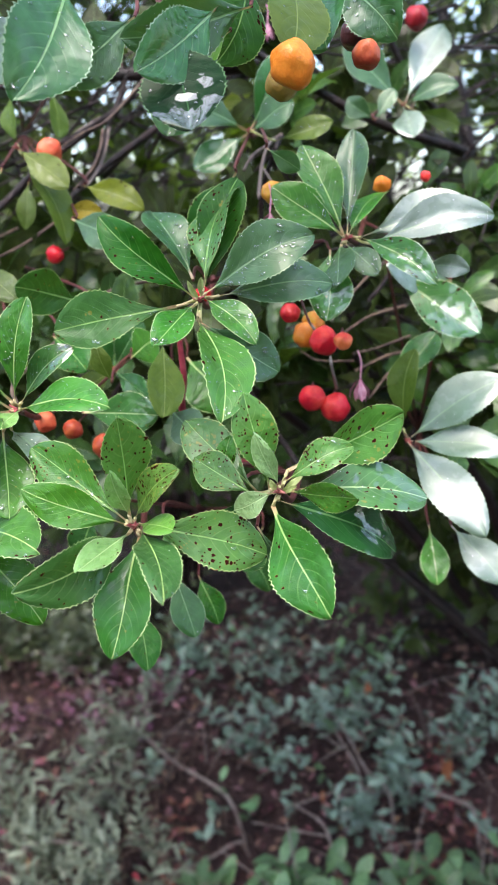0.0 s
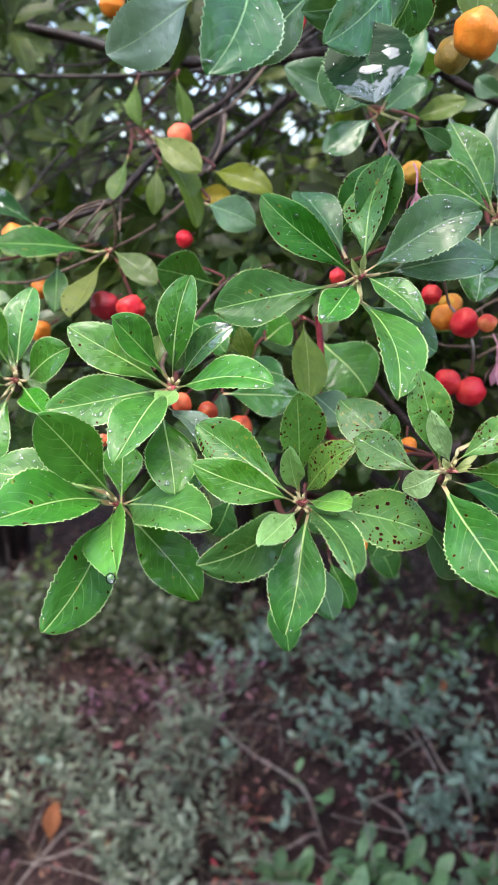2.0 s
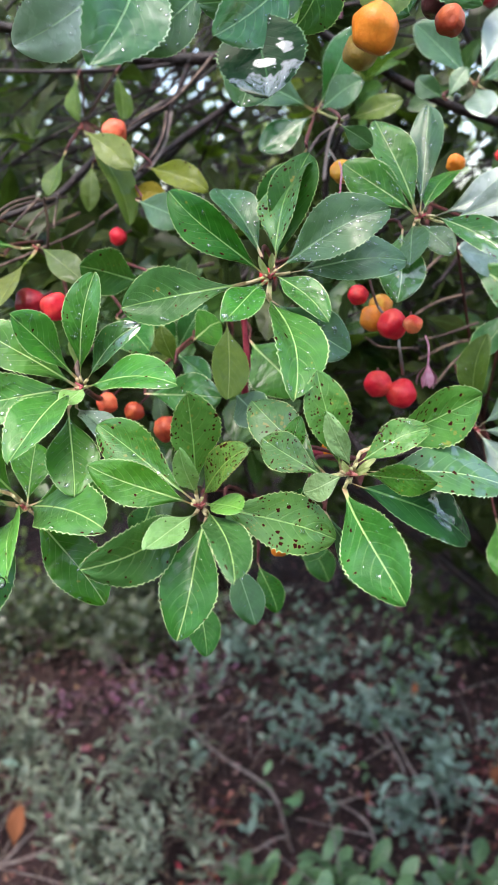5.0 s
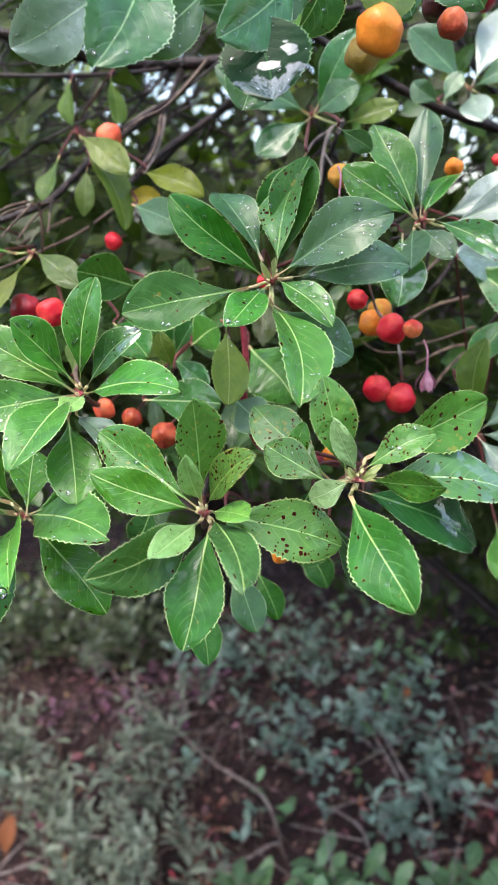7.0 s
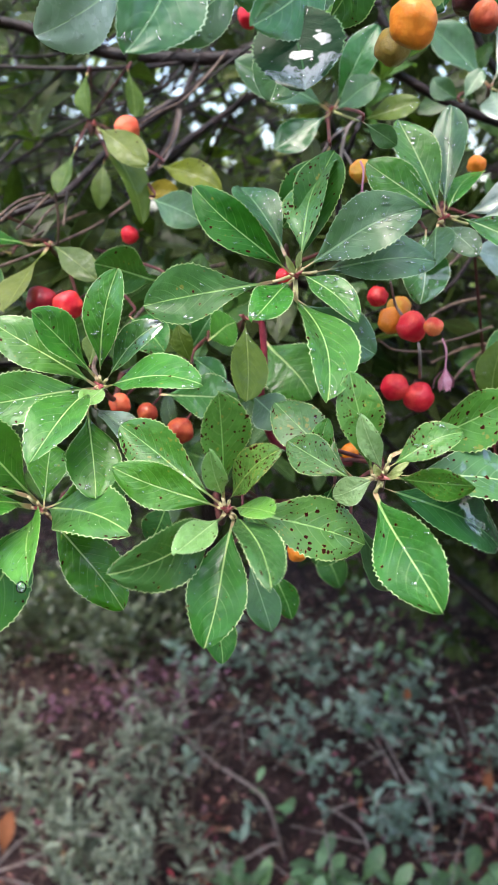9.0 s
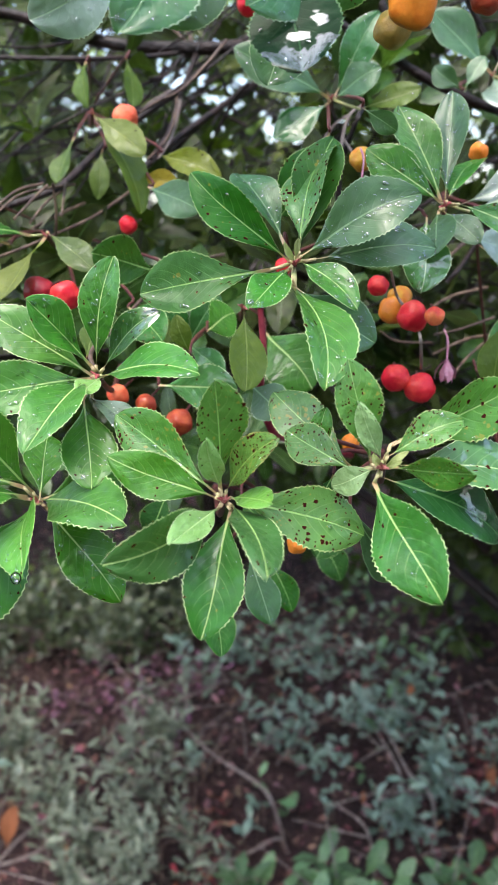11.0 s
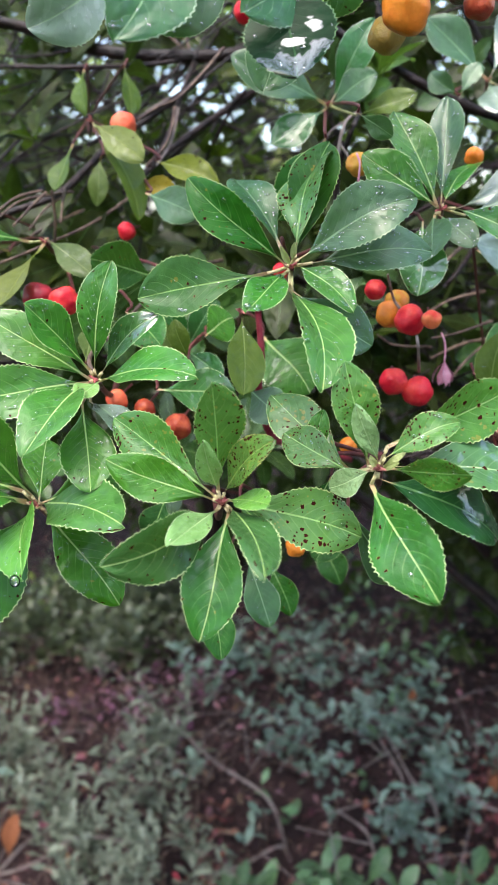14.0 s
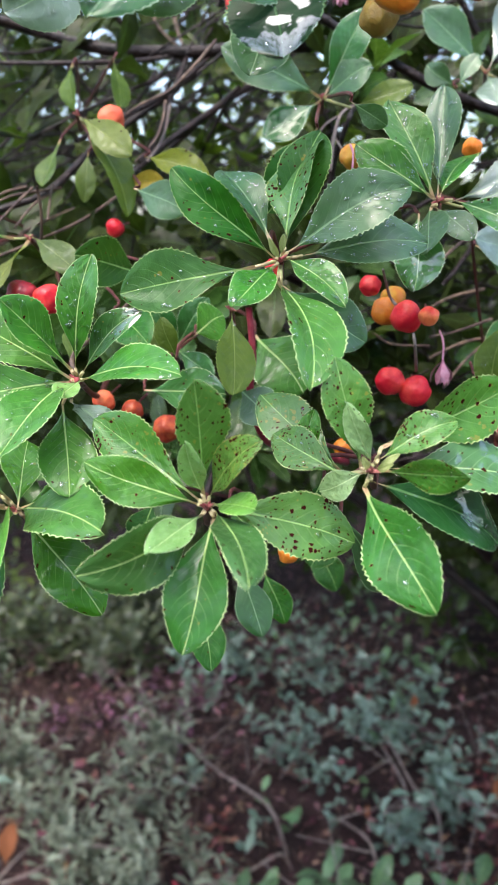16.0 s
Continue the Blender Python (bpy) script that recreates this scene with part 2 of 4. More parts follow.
MID = leaf_material("half_lit_outer_leaf", (0.018, 0.055, 0.012), (0.048, 0.105, 0.022), (0.16, 0.25, 0.08), (0.14, 0.22, 0.06), rough=0.42, coat=0.5, island=True, spec=0.15)
YELLOWING = leaf_material("hanging_leaf", (0.05, 0.085, 0.010), (0.12, 0.15, 0.02), (0.2, 0.24, 0.06), (0.2, 0.22, 0.05), rough=0.42, coat=0.4, island=True, glow=0.35)
# paler green with sunlight put in for far shrubs; the yellow seedling's own colour
SUNNY = leaf_material("yellow_green_lit_leaf", (0.10, 0.16, 0.028), (0.22, 0.29, 0.065), (0.2, 0.28, 0.08), (0.2, 0.28, 0.08), rough=0.4, coat=0.4, island=True, glow=0.4)
SAGE = leaf_material("sage_leaf", (0.052, 0.066, 0.044), (0.225, 0.258, 0.188), (0.22, 0.26, 0.19), (0.2, 0.24, 0.18), rough=0.6, coat=0.1, island=True)
IVY = leaf_material("ground_cover_leaf", (0.056, 0.108, 0.082), (0.195, 0.275, 0.215), (0.13, 0.2, 0.12), (0.1, 0.16, 0.08), rough=0.33, coat=0.9, island=True)
LUSH = leaf_material("low_green_leaf", (0.05, 0.11, 0.05), (0.11, 0.20, 0.09), (0.15, 0.28, 0.1), (0.13, 0.24, 0.08), rough=0.4, coat=0.3, island=True)
HERB = leaf_material("herb_leaf", (0.024, 0.036, 0.014), (0.085, 0.105, 0.05), (0.12, 0.15, 0.08), (0.1, 0.13, 0.06), rough=0.4, coat=0.7, island=True)
LITTER = rough_material("dead_leaves", (0.05, 0.021, 0.020), (0.24, 0.115, 0.10), 30.0, 0.6, island=True, hue=0.12, val=1.1)
MAUVE = rough_material("mauve_leaves", (0.11, 0.042, 0.07), (0.30, 0.15, 0.215), 30.0, 0.5, island=True, hue=0.08, val=1.0)
REDLEAF = rough_material("red_leaves", (0.10, 0.026, 0.024), (0.22, 0.065, 0.052), 30.0, 0.5, island=True, hue=0.08, val=0.9)
RUST = rough_material("rust_leaf", (0.19, 0.06, 0.022), (0.27, 0.10, 0.04), 40.0, 0.6)
SOIL = rough_material("soil", (0.016, 0.008, 0.008), (0.042, 0.021, 0.021), 9.0, 0.85, 0.9, 0.02)
BARK = wet_bark()
TWIG = rough_material("red_twig", (0.075, 0.017, 0.019), (0.135, 0.042, 0.035), 120.0, 0.45, 0.4, 0.0008)
TAN = rough_material("tan_twig", (0.06, 0.036, 0.03), (0.17, 0.115, 0.08), 120.0, 0.45, 0.4, 0.0008)
CRIMSON = rough_material("red_stem", (0.20, 0.018, 0.035), (0.30, 0.045, 0.06), 120.0, 0.35, 0.4, 0.0008)
STRAW = rough_material("dry_stem", (0.16, 0.12, 0.11), (0.27, 0.23, 0.21), 50.0, 0.7)
PETIOLE = rough_material("leaf_stalk", (0.46, 0.50, 0.20), (0.54, 0.38, 0.24), 90.0, 0.4)
BUD = rough_material("bud", (0.40, 0.08, 0.09), (0.50, 0.20, 0.17), 200.0, 0.4)
PETAL = rough_material("petal", (0.42, 0.16, 0.24), (0.5, 0.26, 0.33), 200.0, 0.5)
WATER = water_material()
SKINS = {
    "red": fruit_material("red_fruit", (0.56, 0.008, 0.024), (0.70, 0.055, 0.045)),
    "coral": fruit_material("coral_fruit", (0.70, 0.06, 0.04), (0.76, 0.20, 0.07)),
    "darkred": fruit_material("dark_red_fruit", (0.22, 0.008, 0.018), (0.35, 0.02, 0.03)),
    "orange": fruit_material("orange_fruit", (0.58, 0.165, 0.012), (0.64, 0.21, 0.02)),
    "salmon": fruit_material("salmon_fruit", (0.72, 0.11, 0.05), (0.78, 0.18, 0.08)),
    "yellow": fruit_material("yellow_fruit", (0.5, 0.27, 0.03), (0.5, 0.16, 0.02)),
    "olive": fruit_material("unripe_fruit", (0.2, 0.13, 0.02), (0.26, 0.17, 0.03)),
    "plum": fruit_material("rotting_fruit", (0.05, 0.012, 0.02), (0.12, 0.03, 0.03), 0.3),
    "brick": fruit_material("brick_fruit", (0.30, 0.040, 0.018), (0.46, 0.10, 0.03)),
}


# ---- building helpers
def to_object(name, bm, mat, parent=None, label="", smooth=True):
    """Links a bmesh, in world places, as one mesh object under its thing or part."""
    me = bpy.data.meshes.new(name)
    bm.to_mesh(me)
    bm.free()
    for m in (mat if isinstance(mat, (list, tuple)) else [mat]):
        me.materials.append(m)
    if smooth:
        me.polygons.foreach_set("use_smooth", [True] * len(me.polygons))
    ob = new(name, me)
    if parent is not None:
        ob.parent = parent
        ob.matrix_parent_inverse = parent.matrix_basis.inverted()
    if label:
        ob["label"] = label
    return ob


def smooth_path(points, steps=6):
    """A Catmull-Rom line through the points."""
    ps = [Vector(p) for p in points]
    ps = [ps[0] * 2 - ps[1]] + ps + [ps[-1] * 2 - ps[-2]]
    line = []
    for i in range(1, len(ps) - 2):
        a, b, c, d = ps[i - 1:i + 3]
        for s in range(steps):
            t = s / steps
            line.append(0.5 * (2 * b + (c - a) * t + (2 * a - 5 * b + 4 * c - d) * t * t + (3 * b - a - 3 * c + d) * t ** 3))
    return line + [ps[-2]]


def tube(bm, points, r0, r1, sides=7, steps=6, knots=0.15, mat=0):
    """A tapering, slightly uneven stem along the points."""
    line = smooth_path(points, steps)
    up = Vector((0.31, 0.17, 0.93))
    rings = []
    for i, p in enumerate(line):
        way = (line[min(i + 1, len(line) - 1)] - line[max(i - 1, 0)]).normalized()
        x = way.cross(up).normalized()
        y = way.cross(x)
        r = (r0 + (r1 - r0) * i / (len(line) - 1)) * (1 + knots * noise.noise(p * 90))
        rings.append([bm.verts.new(p + r * (math.cos(a) * x + math.sin(a) * y)) for a in (2 * math.pi * j / sides for j in range(sides))])
    for a, b in zip(rings, rings[1:]):
        for j in range(sides):
            bm.faces.new((a[j], a[(j + 1) % sides], b[(j + 1) % sides], b[j])).material_index = mat
    for ring in (rings[0], rings[-1]):
        bm.faces.new(ring).material_index = mat


# leaf forms: arch along the blade, fold at the midrib, twist, tip droop, waviness, how far out it is widest, sideways bend
FORMS = [(0.05, 0.14, 0.00, 0.02, 0.016, 1.38, -0.10), (0.07, 0.18, 0.10, 0.04, 0.020, 1.28, -0.14), (0.03, 0.12, -0.10, 0.00, 0.018, 1.48, -0.04),
         (0.08, 0.22, -0.06, 0.06, 0.016, 1.34, -0.16), (0.02, 0.20, 0.12, -0.03, 0.018, 1.56, 0.05), (0.05, 0.10, 0.06, 0.03, 0.024, 1.22, -0.12)]
STALK = 0.045


def half_width(v, reach):
    s = min(1.0, max(0.0, (v - STALK) / (1 - STALK)))
    return max(0.024 * (1 - s), 0.5 * max(0.0, math.sin(math.pi * s ** reach)) ** (1.15 - 0.52 * s))


def leaf_point(form, u, v, aspect):
    """The blade's surface: u from -1 to 1 across, v from 0 to 1 along; z in blade lengths."""
    arch, fold, twist, droop, wave, reach, bend = form
    h = half_width(v, reach)
    x = u * h + bend * math.sin(math.pi * min(1.0, v * 0.9)) * v
    z = arch * math.sin(math.pi * v) - droop * max(0.0, v - 0.6) ** 2 * 4 + fold * abs(u) * h * aspect * 2
    z += twist * u * h * (v - 0.4) + wave * math.sin(9 * v + 2.2 * u) * abs(u) - 0.10 * abs(u) ** 3 * h * aspect
    return Vector((x, v, z))


def leaf_mesh(name, form, rows=100, cross=(-1, -0.72, -0.36, 0, 0.36, 0.72, 1), aspect=0.4, teeth=0.042):
    bm = bmesh.new()
    uvs = bm.loops.layers.uv.new("UVMap")
    flat = bm.loops.layers.uv.new("Flat")
    grid = []
    for i in range(rows + 1):
        v = i / rows
        line = []
        for u in cross:
            w = u
            if abs(u) == 1 and 0.25 < v < 0.97:
                w = u * (1 + teeth * (1.0, 0.2, -0.4, -0.3)[i % 4] * (1 + 1.4 * noise.noise((i * 0.37, u * 3, form[4] * 90))) + 0.03 * noise.noise((i * 0.09, u * 5, form[5] * 40)))
            p = leaf_point(form, w, v, aspect)
            line.append((bm.verts.new(p), (0.5 + u / 2, v), (w * half_width(v, form[5]), v)))
        grid.append(line)
    for i in range(rows):
        for j in range(len(cross) - 1):
            quad = (grid[i][j], grid[i][j + 1], grid[i + 1][j + 1], grid[i + 1][j])
            f = bm.faces.new([q[0] for q in quad])
            f.smooth = True
            for loop, q in zip(f.loops, quad):
                loop[uvs].uv = q[1]
                loop[flat].uv = q[2]
    me = bpy.data.meshes.new(name)
    bm.to_mesh(me)
    bm.free()
    me.materials.append(LEAF)
    return me


LEAF_MESHES = [leaf_mesh("leaf", f) for f in FORMS]
rnd = random.Random(11)


def place_leaf(shoot, m, form, mat):
    ob = new("leaf", LEAF_MESHES[form])
    ob.parent = shoot
    ob.matrix_basis = m
    ob.material_slots[0].link = 'OBJECT'
    ob.material_slots[0].material = mat
    return ob


def drop_on(bm, m, form, u, v, r):
    """A flattened bead of water on a blade."""
    p = leaf_point(FORMS[form], u, v, 0.4)
    e = 0.01
    n = (m @ leaf_point(FORMS[form], u + e, v, 0.4) - m @ p).cross(m @ leaf_point(FORMS[form], u, v + e, 0.4) - m @ p).normalized()
    if n.dot(m.to_3x3() @ Vector((0, 0, 1))) < 0:
        n = -n
    at = Matrix.Translation(m @ p + n * r * 0.06) @ n.to_track_quat('Z', 'Y').to_matrix().to_4x4()
    bmesh.ops.create_icosphere(bm, subdivisions=2, radius=r, matrix=at @ Matrix.Diagonal((1, rnd.uniform(0.55, 1.0), 0.30, 1)))


def build_shoot(tree, centre, root, leaves, mats, drops=0, bud=True, hang=(), size=1.0):
    """One leafy shoot: its stem and bud in one mesh, then its leaves, then the water on them."""
    c, r = Vector(centre), Vector(root)
    bm = bmesh.new()
    sag = Vector((0, 0, -0.012))
    tube(bm, [r, r.lerp(c, 0.5) + sag, c], 0.0022, 0.0014, knots=0.2)
    bases = []
    for row in leaves:
        base = Vector(row[:3])
        if 0.002 < (base - c).length < 0.03:
            # a stalk joins the blade to the stem
            tube(bm, [r.lerp(c, 0.93), c.lerp(base, 0.6), base], 0.0009, 0.0008, sides=6, steps=3, mat=1)
        elif (base - c).length >= 0.03:
            # a side twig carries it
            tube(bm, [base, base + (base - r).normalized() * -0.02 + Vector((0, 0.012, 0.006)), r.lerp(c, 0.3)], 0.0008, 0.0013, sides=6, steps=4)
    if bud:
        n0 = len(bm.faces)
        for k in range(5):
            way = Vector((rnd.uniform(-1, 1), rnd.uniform(-1.2, -0.2), rnd.uniform(-0.3, 1))).normalized()
            m = Matrix.Translation(c + way * 0.0018) @ way.to_track_quat('Z', 'Y').to_matrix().to_4x4()
            bmesh.ops.create_cone(bm, segments=6, radius1=0.0011, radius2=0.0003, depth=0.0042, matrix=m)
        bm.faces.ensure_lookup_table()
        for f in bm.faces[n0:]:
            f.material_index = 2
    shoot = to_object("shoot", bm, [TWIG, PETIOLE, BUD], tree)
    beads = bmesh.new()
    for i, (x, y, z, rx, ry, rz, length, width) in enumerate(leaves):
        form = rnd.randrange(len(FORMS))
        m = pose(x, y, z, rx, ry, rz) @ Matrix.Diagonal((width, length, length, 1))
        place_leaf(shoot, m, form, mats[i % len(mats)])
        mat = mats[i % len(mats)]
        wet = 0 if length < 0.03 else drops * 3 // 2 if mat in (GREY, DAMP, COOL) else drops // 3 if mat is OLD_SHADE else drops
        for k in range(rnd.randint(wet // 2, wet)):
            drop_on(beads, m, form, rnd.uniform(-0.9, 0.9), rnd.uniform(0.15, 0.97), size * rnd.choice((0.0004, 0.0005, 0.0006, 0.0007, 0.0008, 0.0010, 0.0013)))
    for i in hang:
        # a bead about to fall from the tip
        x, y, z, rx, ry, rz, length, width = leaves[i]
        tip = pose(x, y, z, rx, ry, rz) @ Vector((0, length, 0))
        bmesh.ops.create_icosphere(beads, subdivisions=3, radius=0.0021, matrix=Matrix.Translation(tip + Vector((0, -0.0004, -0.0012))) @ Matrix.Diagonal((1, 1, 1.2, 1)))
    if drops:
        tagged(to_object("water_drops", beads, WATER, shoot), "clear rain drops lying on the leaves", kind="stuff")
    else:
        beads.free()
    return shoot


# small leaves joined into one mesh, from arrays
def leaf_cloud(name, places, mat, parent=None, label="", simple=False):
    """places: matrices; each becomes a small curved blade."""
    cross = (-1, 0, 1)
    vs = (0.0, 0.12, 0.4, 0.65, 0.88, 1.0) if not simple else (0.0, 0.35, 0.7, 1.0)
    verts, uvs, faces = [], [], []
    for n, m in enumerate(places):
        form = FORMS[n % len(FORMS)]
        base = len(verts)
        for v in vs:
            for u in cross:
                verts.append(m @ leaf_point(form, u, v, 0.4))
                uvs.append((0.5 + u / 2, v))
        for i in range(len(vs) - 1):
            for j in range(2):
                a = base + i * 3 + j
                faces.append((a, a + 1, a + 4, a + 3))
    me = bpy.data.meshes.new(name)
    me.from_pydata(verts, [], faces)
    layer = me.uv_layers.new(name="UVMap")
    idx = np.empty(len(me.loops), dtype=np.int32)
    me.loops.foreach_get("vertex_index", idx)
    layer.data.foreach_set("uv", np.array(uvs, dtype=np.float32)[idx].ravel())
    me.polygons.foreach_set("use_smooth", [True] * len(me.polygons))
    me.materials.append(mat)
    ob = new(name, me)
    if parent is not None:
        ob.parent = parent
        ob.matrix_parent_inverse = parent.matrix_basis.inverted()
    return tagged(ob, label, kind="stuff")


def whorl_places(centre, way, count, length, spread=60):
    """Leaves set round a shoot's end."""
    base = Vector(way).to_track_quat('Y', 'Z').to_matrix().to_4x4()
    out = []
    for k in range(count):
        s = length * rnd.uniform(0.6, 1.15)
        turn = pose(0, 0, 0, 0, k * 137.5 + rnd.uniform(-25, 25), 0)
        out.append(Matrix.Translation(centre) @ base @ turn @ pose(0, 0, 0, -spread + rnd.uniform(-28, 22), rnd.uniform(-25, 25), 0)
                   @ Matrix.Diagonal((s * rnd.uniform(0.34, 0.44), s, s, 1)))
    return out


# ---- ground
def build_ground():
    bm = bmesh.new()
    rows = []
    ys = [-300, -60, -12, -3, -1] + [i * 0.12 for i in range(40)] + [5.5, 7, 10, 20, 60, 300]
    xs = [-300, -60, -12, -4] + [-2.4 + i * 0.15 for i in range(33)] + [4, 12, 60, 300]
    for y in ys:
        rows.append([bm.verts.new((x, y, 0.05 * noise.noise((x * 1.3, y * 1.3, 0)) + 0.02 * noise.noise((x * 5, y * 5, 3)))) for x in xs])
    for a, b in zip(rows, rows[1:]):
        for j in range(len(xs) - 1):
            bm.faces.new((a[j], a[j + 1], b[j + 1], b[j]))
    return tagged(to_object("ground", bm, SOIL), "damp dark soil under leaf litter", "ground", kind="structure")


def ground_z(x, y):
    return 0.05 * noise.noise((x * 1.3, y * 1.3, 0)) + 0.02 * noise.noise((x * 5, y * 5, 3))


build_ground()

# ---- the strawberry tree: trunk and limbs
ROOT = (0.62, 1.25, 0.0)
tree = tagged(new("strawberry_tree"), "rain-wet evergreen shrub with toothed leaves and red and orange fruit", "shrub")
tree.matrix_basis = pose(*ROOT)
FORK = (0.42, 1.08, 0.72)
bm = bmesh.new()
tube(bm, [(ROOT[0] + 0.02, ROOT[1], -0.06), (0.60, 1.22, 0.2), (0.52, 1.17, 0.45), FORK], 0.05, 0.034, sides=12)
to_object("trunk", bm, BARK, tree)
BRANCHES_A = [
    ("limb", .0075, [(-0.395, 0.954, 1.588), (-0.306, 0.932, 1.570), (-0.199, 0.907, 1.537), (-0.117, 0.909, 1.532), (-0.056, 0.924, 1.537), (0.024, 0.962, 1.547), (0.070, 0.962, 1.541), (0.155, 0.996, 1.500), (0.283, 1.107, 1.466)]),
    ("twig", .0024, [(-0.342, 0.854, 1.520), (-0.295, 0.856, 1.517), (-0.222, 0.858, 1.515), (-0.159, 0.895, 1.523), (-0.117, 0.909, 1.531)]),
    ("branch", .0038, [(-0.164, 0.766, 1.400), (-0.134, 0.820, 1.437), (-0.098, 0.872, 1.470), (-0.059, 0.925, 1.503), (0.001, 0.958, 1.537)]),
    ("branch", .0024, [(-0.185, 0.733, 1.435), (-0.164, 0.782, 1.455), (-0.125, 0.856, 1.491), (-0.093, 0.921, 1.533)]),
]
BRANCHES_B = [
    ("twig", .0025, [(-0.136, 0.731, 1.418), (-0.128, 0.780, 1.444), (-0.128, 0.853, 1.480), (-0.117, 0.909, 1.529)]),
    ("branch", .0036, [(-0.292, 0.730, 1.366), (-0.255, 0.737, 1.384), (-0.219, 0.764, 1.400), (-0.185, 0.819, 1.443), (-0.125, 0.878, 1.494)]),
    ("red_stem", .0027, [(-0.043, 0.537, 1.324), (-0.041, 0.535, 1.298), (-0.043, 0.539, 1.276), (-0.036, 0.561, 1.242), (-0.018, 0.609, 1.222), (0.024, 0.675, 1.192)]),
    ("twig", .0012, [(-0.283, 0.628, 1.342), (-0.254, 0.632, 1.341), (-0.224, 0.638, 1.350), (-0.199, 0.655, 1.361), (-0.172, 0.695, 1.377), (-0.140, 0.750, 1.407)]),
    ("twig", .0014, [(-0.116, 0.448, 1.297), (-0.129, 0.480, 1.306), (-0.130, 0.555, 1.311), (-0.105, 0.630, 1.340), (-0.075, 0.678, 1.347)]),
]
BRANCHES_C = [
    ("twig", .0024, [(0.102, 0.734, 1.322), (0.113, 0.738, 1.334), (0.143, 0.788, 1.362)]),
    ("twig", .0024, [(0.029, 0.728, 1.454), (0.023, 0.704, 1.443), (0.012, 0.714, 1.408), (0.013, 0.723, 1.366)]),
    ("branch", .005, [(-0.078, 1.021, 1.588), (-0.095, 1.093, 1.664), (-0.110, 1.233, 1.794)]),
    ("branch", .006, [(0.149, 0.996, 1.500), (0.109, 0.983, 1.535), (0.076, 0.969, 1.564), (0.046, 0.983, 1.620)]),
    ("fruit_stalk", .0011, [(0.049, 0.536, 1.309), (0.050, 0.534, 1.302), (0.057, 0.569, 1.282)]),
    ("fruit_stalk", .0013, [(0.029, 0.729, 1.456), (0.018, 0.710, 1.447), (0.012, 0.694, 1.430), (0.009, 0.682, 1.406)]),
    ("fruit_stalk", .0010, [(0.018, 0.710, 1.447), (0.006, 0.702, 1.439), (-0.002, 0.693, 1.427)]),
]
BRANCHES_D = [
    ("fruit_stalk", .0010, [(0.012, 0.694, 1.430), (0.019, 0.686, 1.418), (0.023, 0.684, 1.410)]),
    ("fruit_stalk", .0011, [(-0.125, 0.833, 1.475), (-0.125, 0.807, 1.455), (-0.128, 0.781, 1.436), (-0.134, 0.756, 1.421)]),
    ("fruit_stalk", .0012, [(-0.274, 0.736, 1.376), (-0.257, 0.761, 1.388), (-0.242, 0.785, 1.396), (-0.226, 0.808, 1.404)]),
    ("fruit_stalk", .0010, [(-0.163, 0.806, 1.459), (-0.154, 0.831, 1.472), (-0.137, 0.857, 1.487)]),
    ("twig", .0013, [(-0.257, 0.710, 1.353), (-0.246, 0.733, 1.361), (-0.226, 0.759, 1.375), (-0.210, 0.805, 1.387)]),
    ("fruit_stalk", .0009, [(0.031, 0.535, 1.344), (0.037, 0.552, 1.329), (0.041, 0.550, 1.323)]),
]
BRANCHES_E = [
    ("twig", 0.0012, [(-0.134, 0.677, 1.446), (-0.122, 0.692, 1.456), (-0.108, 0.708, 1.465), (-0.091, 0.727, 1.485), (-0.076, 0.746, 1.506)]),
    ("twig", 0.0010, [(-0.130, 0.678, 1.414), (-0.118, 0.696, 1.430), (-0.114, 0.713, 1.446), (-0.114, 0.730, 1.462)]),
    ("twig", 0.0011, [(-0.231, 0.643, 1.378), (-0.220, 0.659, 1.390), (-0.203, 0.674, 1.395), (-0.187, 0.688, 1.398)]),
    ("twig", 0.0010, [(-0.212, 0.652, 1.370), (-0.204, 0.669, 1.385), (-0.193, 0.684, 1.395)]),
    ("twig", 0.0010, [(-0.189, 0.654, 1.375), (-0.191, 0.670, 1.389), (-0.193, 0.686, 1.400)]),
    ("twig", 0.0011, [(-0.222, 0.615, 1.381), (-0.212, 0.632, 1.392), (-0.199, 0.648, 1.397)]),
    ("twig", 0.0010, [(-0.210, 0.614, 1.373), (-0.203, 0.631, 1.385), (-0.196, 0.648, 1.396)]),
    ("twig", 0.0011, [(-0.185, 0.624, 1.396), (-0.186, 0.631, 1.377), (-0.190, 0.639, 1.361)]),
]
BRANCHES_F = [
    ("limb", 0.0046, [(-0.008, 0.784, 1.537), (0.030, 0.791, 1.516), (0.059, 0.798, 1.501), (0.092, 0.805, 1.484), (0.135, 0.813, 1.467), (0.192, 0.822, 1.451)]),
    ("branch", 0.0036, [(0.111, 0.879, 1.594), (0.137, 0.880, 1.557), (0.158, 0.882, 1.524), (0.192, 0.883, 1.485)]),
    ("twig", 0.0012, [(0.070, 0.640, 1.330), (0.087, 0.656, 1.346), (0.104, 0.670, 1.358)]),
    ("twig", 0.0011, [(0.077, 0.640, 1.293), (0.097, 0.652, 1.295), (0.125, 0.666, 1.302)]),
    ("twig", 0.0009, [(0.038, 0.639, 1.296), (0.052, 0.648, 1.287), (0.080, 0.659, 1.284)]),
    ("twig", 0.0012, [(0.064, 0.682, 1.294), (0.097, 0.699, 1.313), (0.130, 0.713, 1.320)]),
    ("twig", 0.0014, [(0.087, 0.697, 1.269), (0.119, 0.711, 1.280), (0.159, 0.724, 1.282)]),
    ("twig", 0.0012, [(0.098, 0.691, 1.247), (0.119, 0.708, 1.267), (0.149, 0.725, 1.287)]),
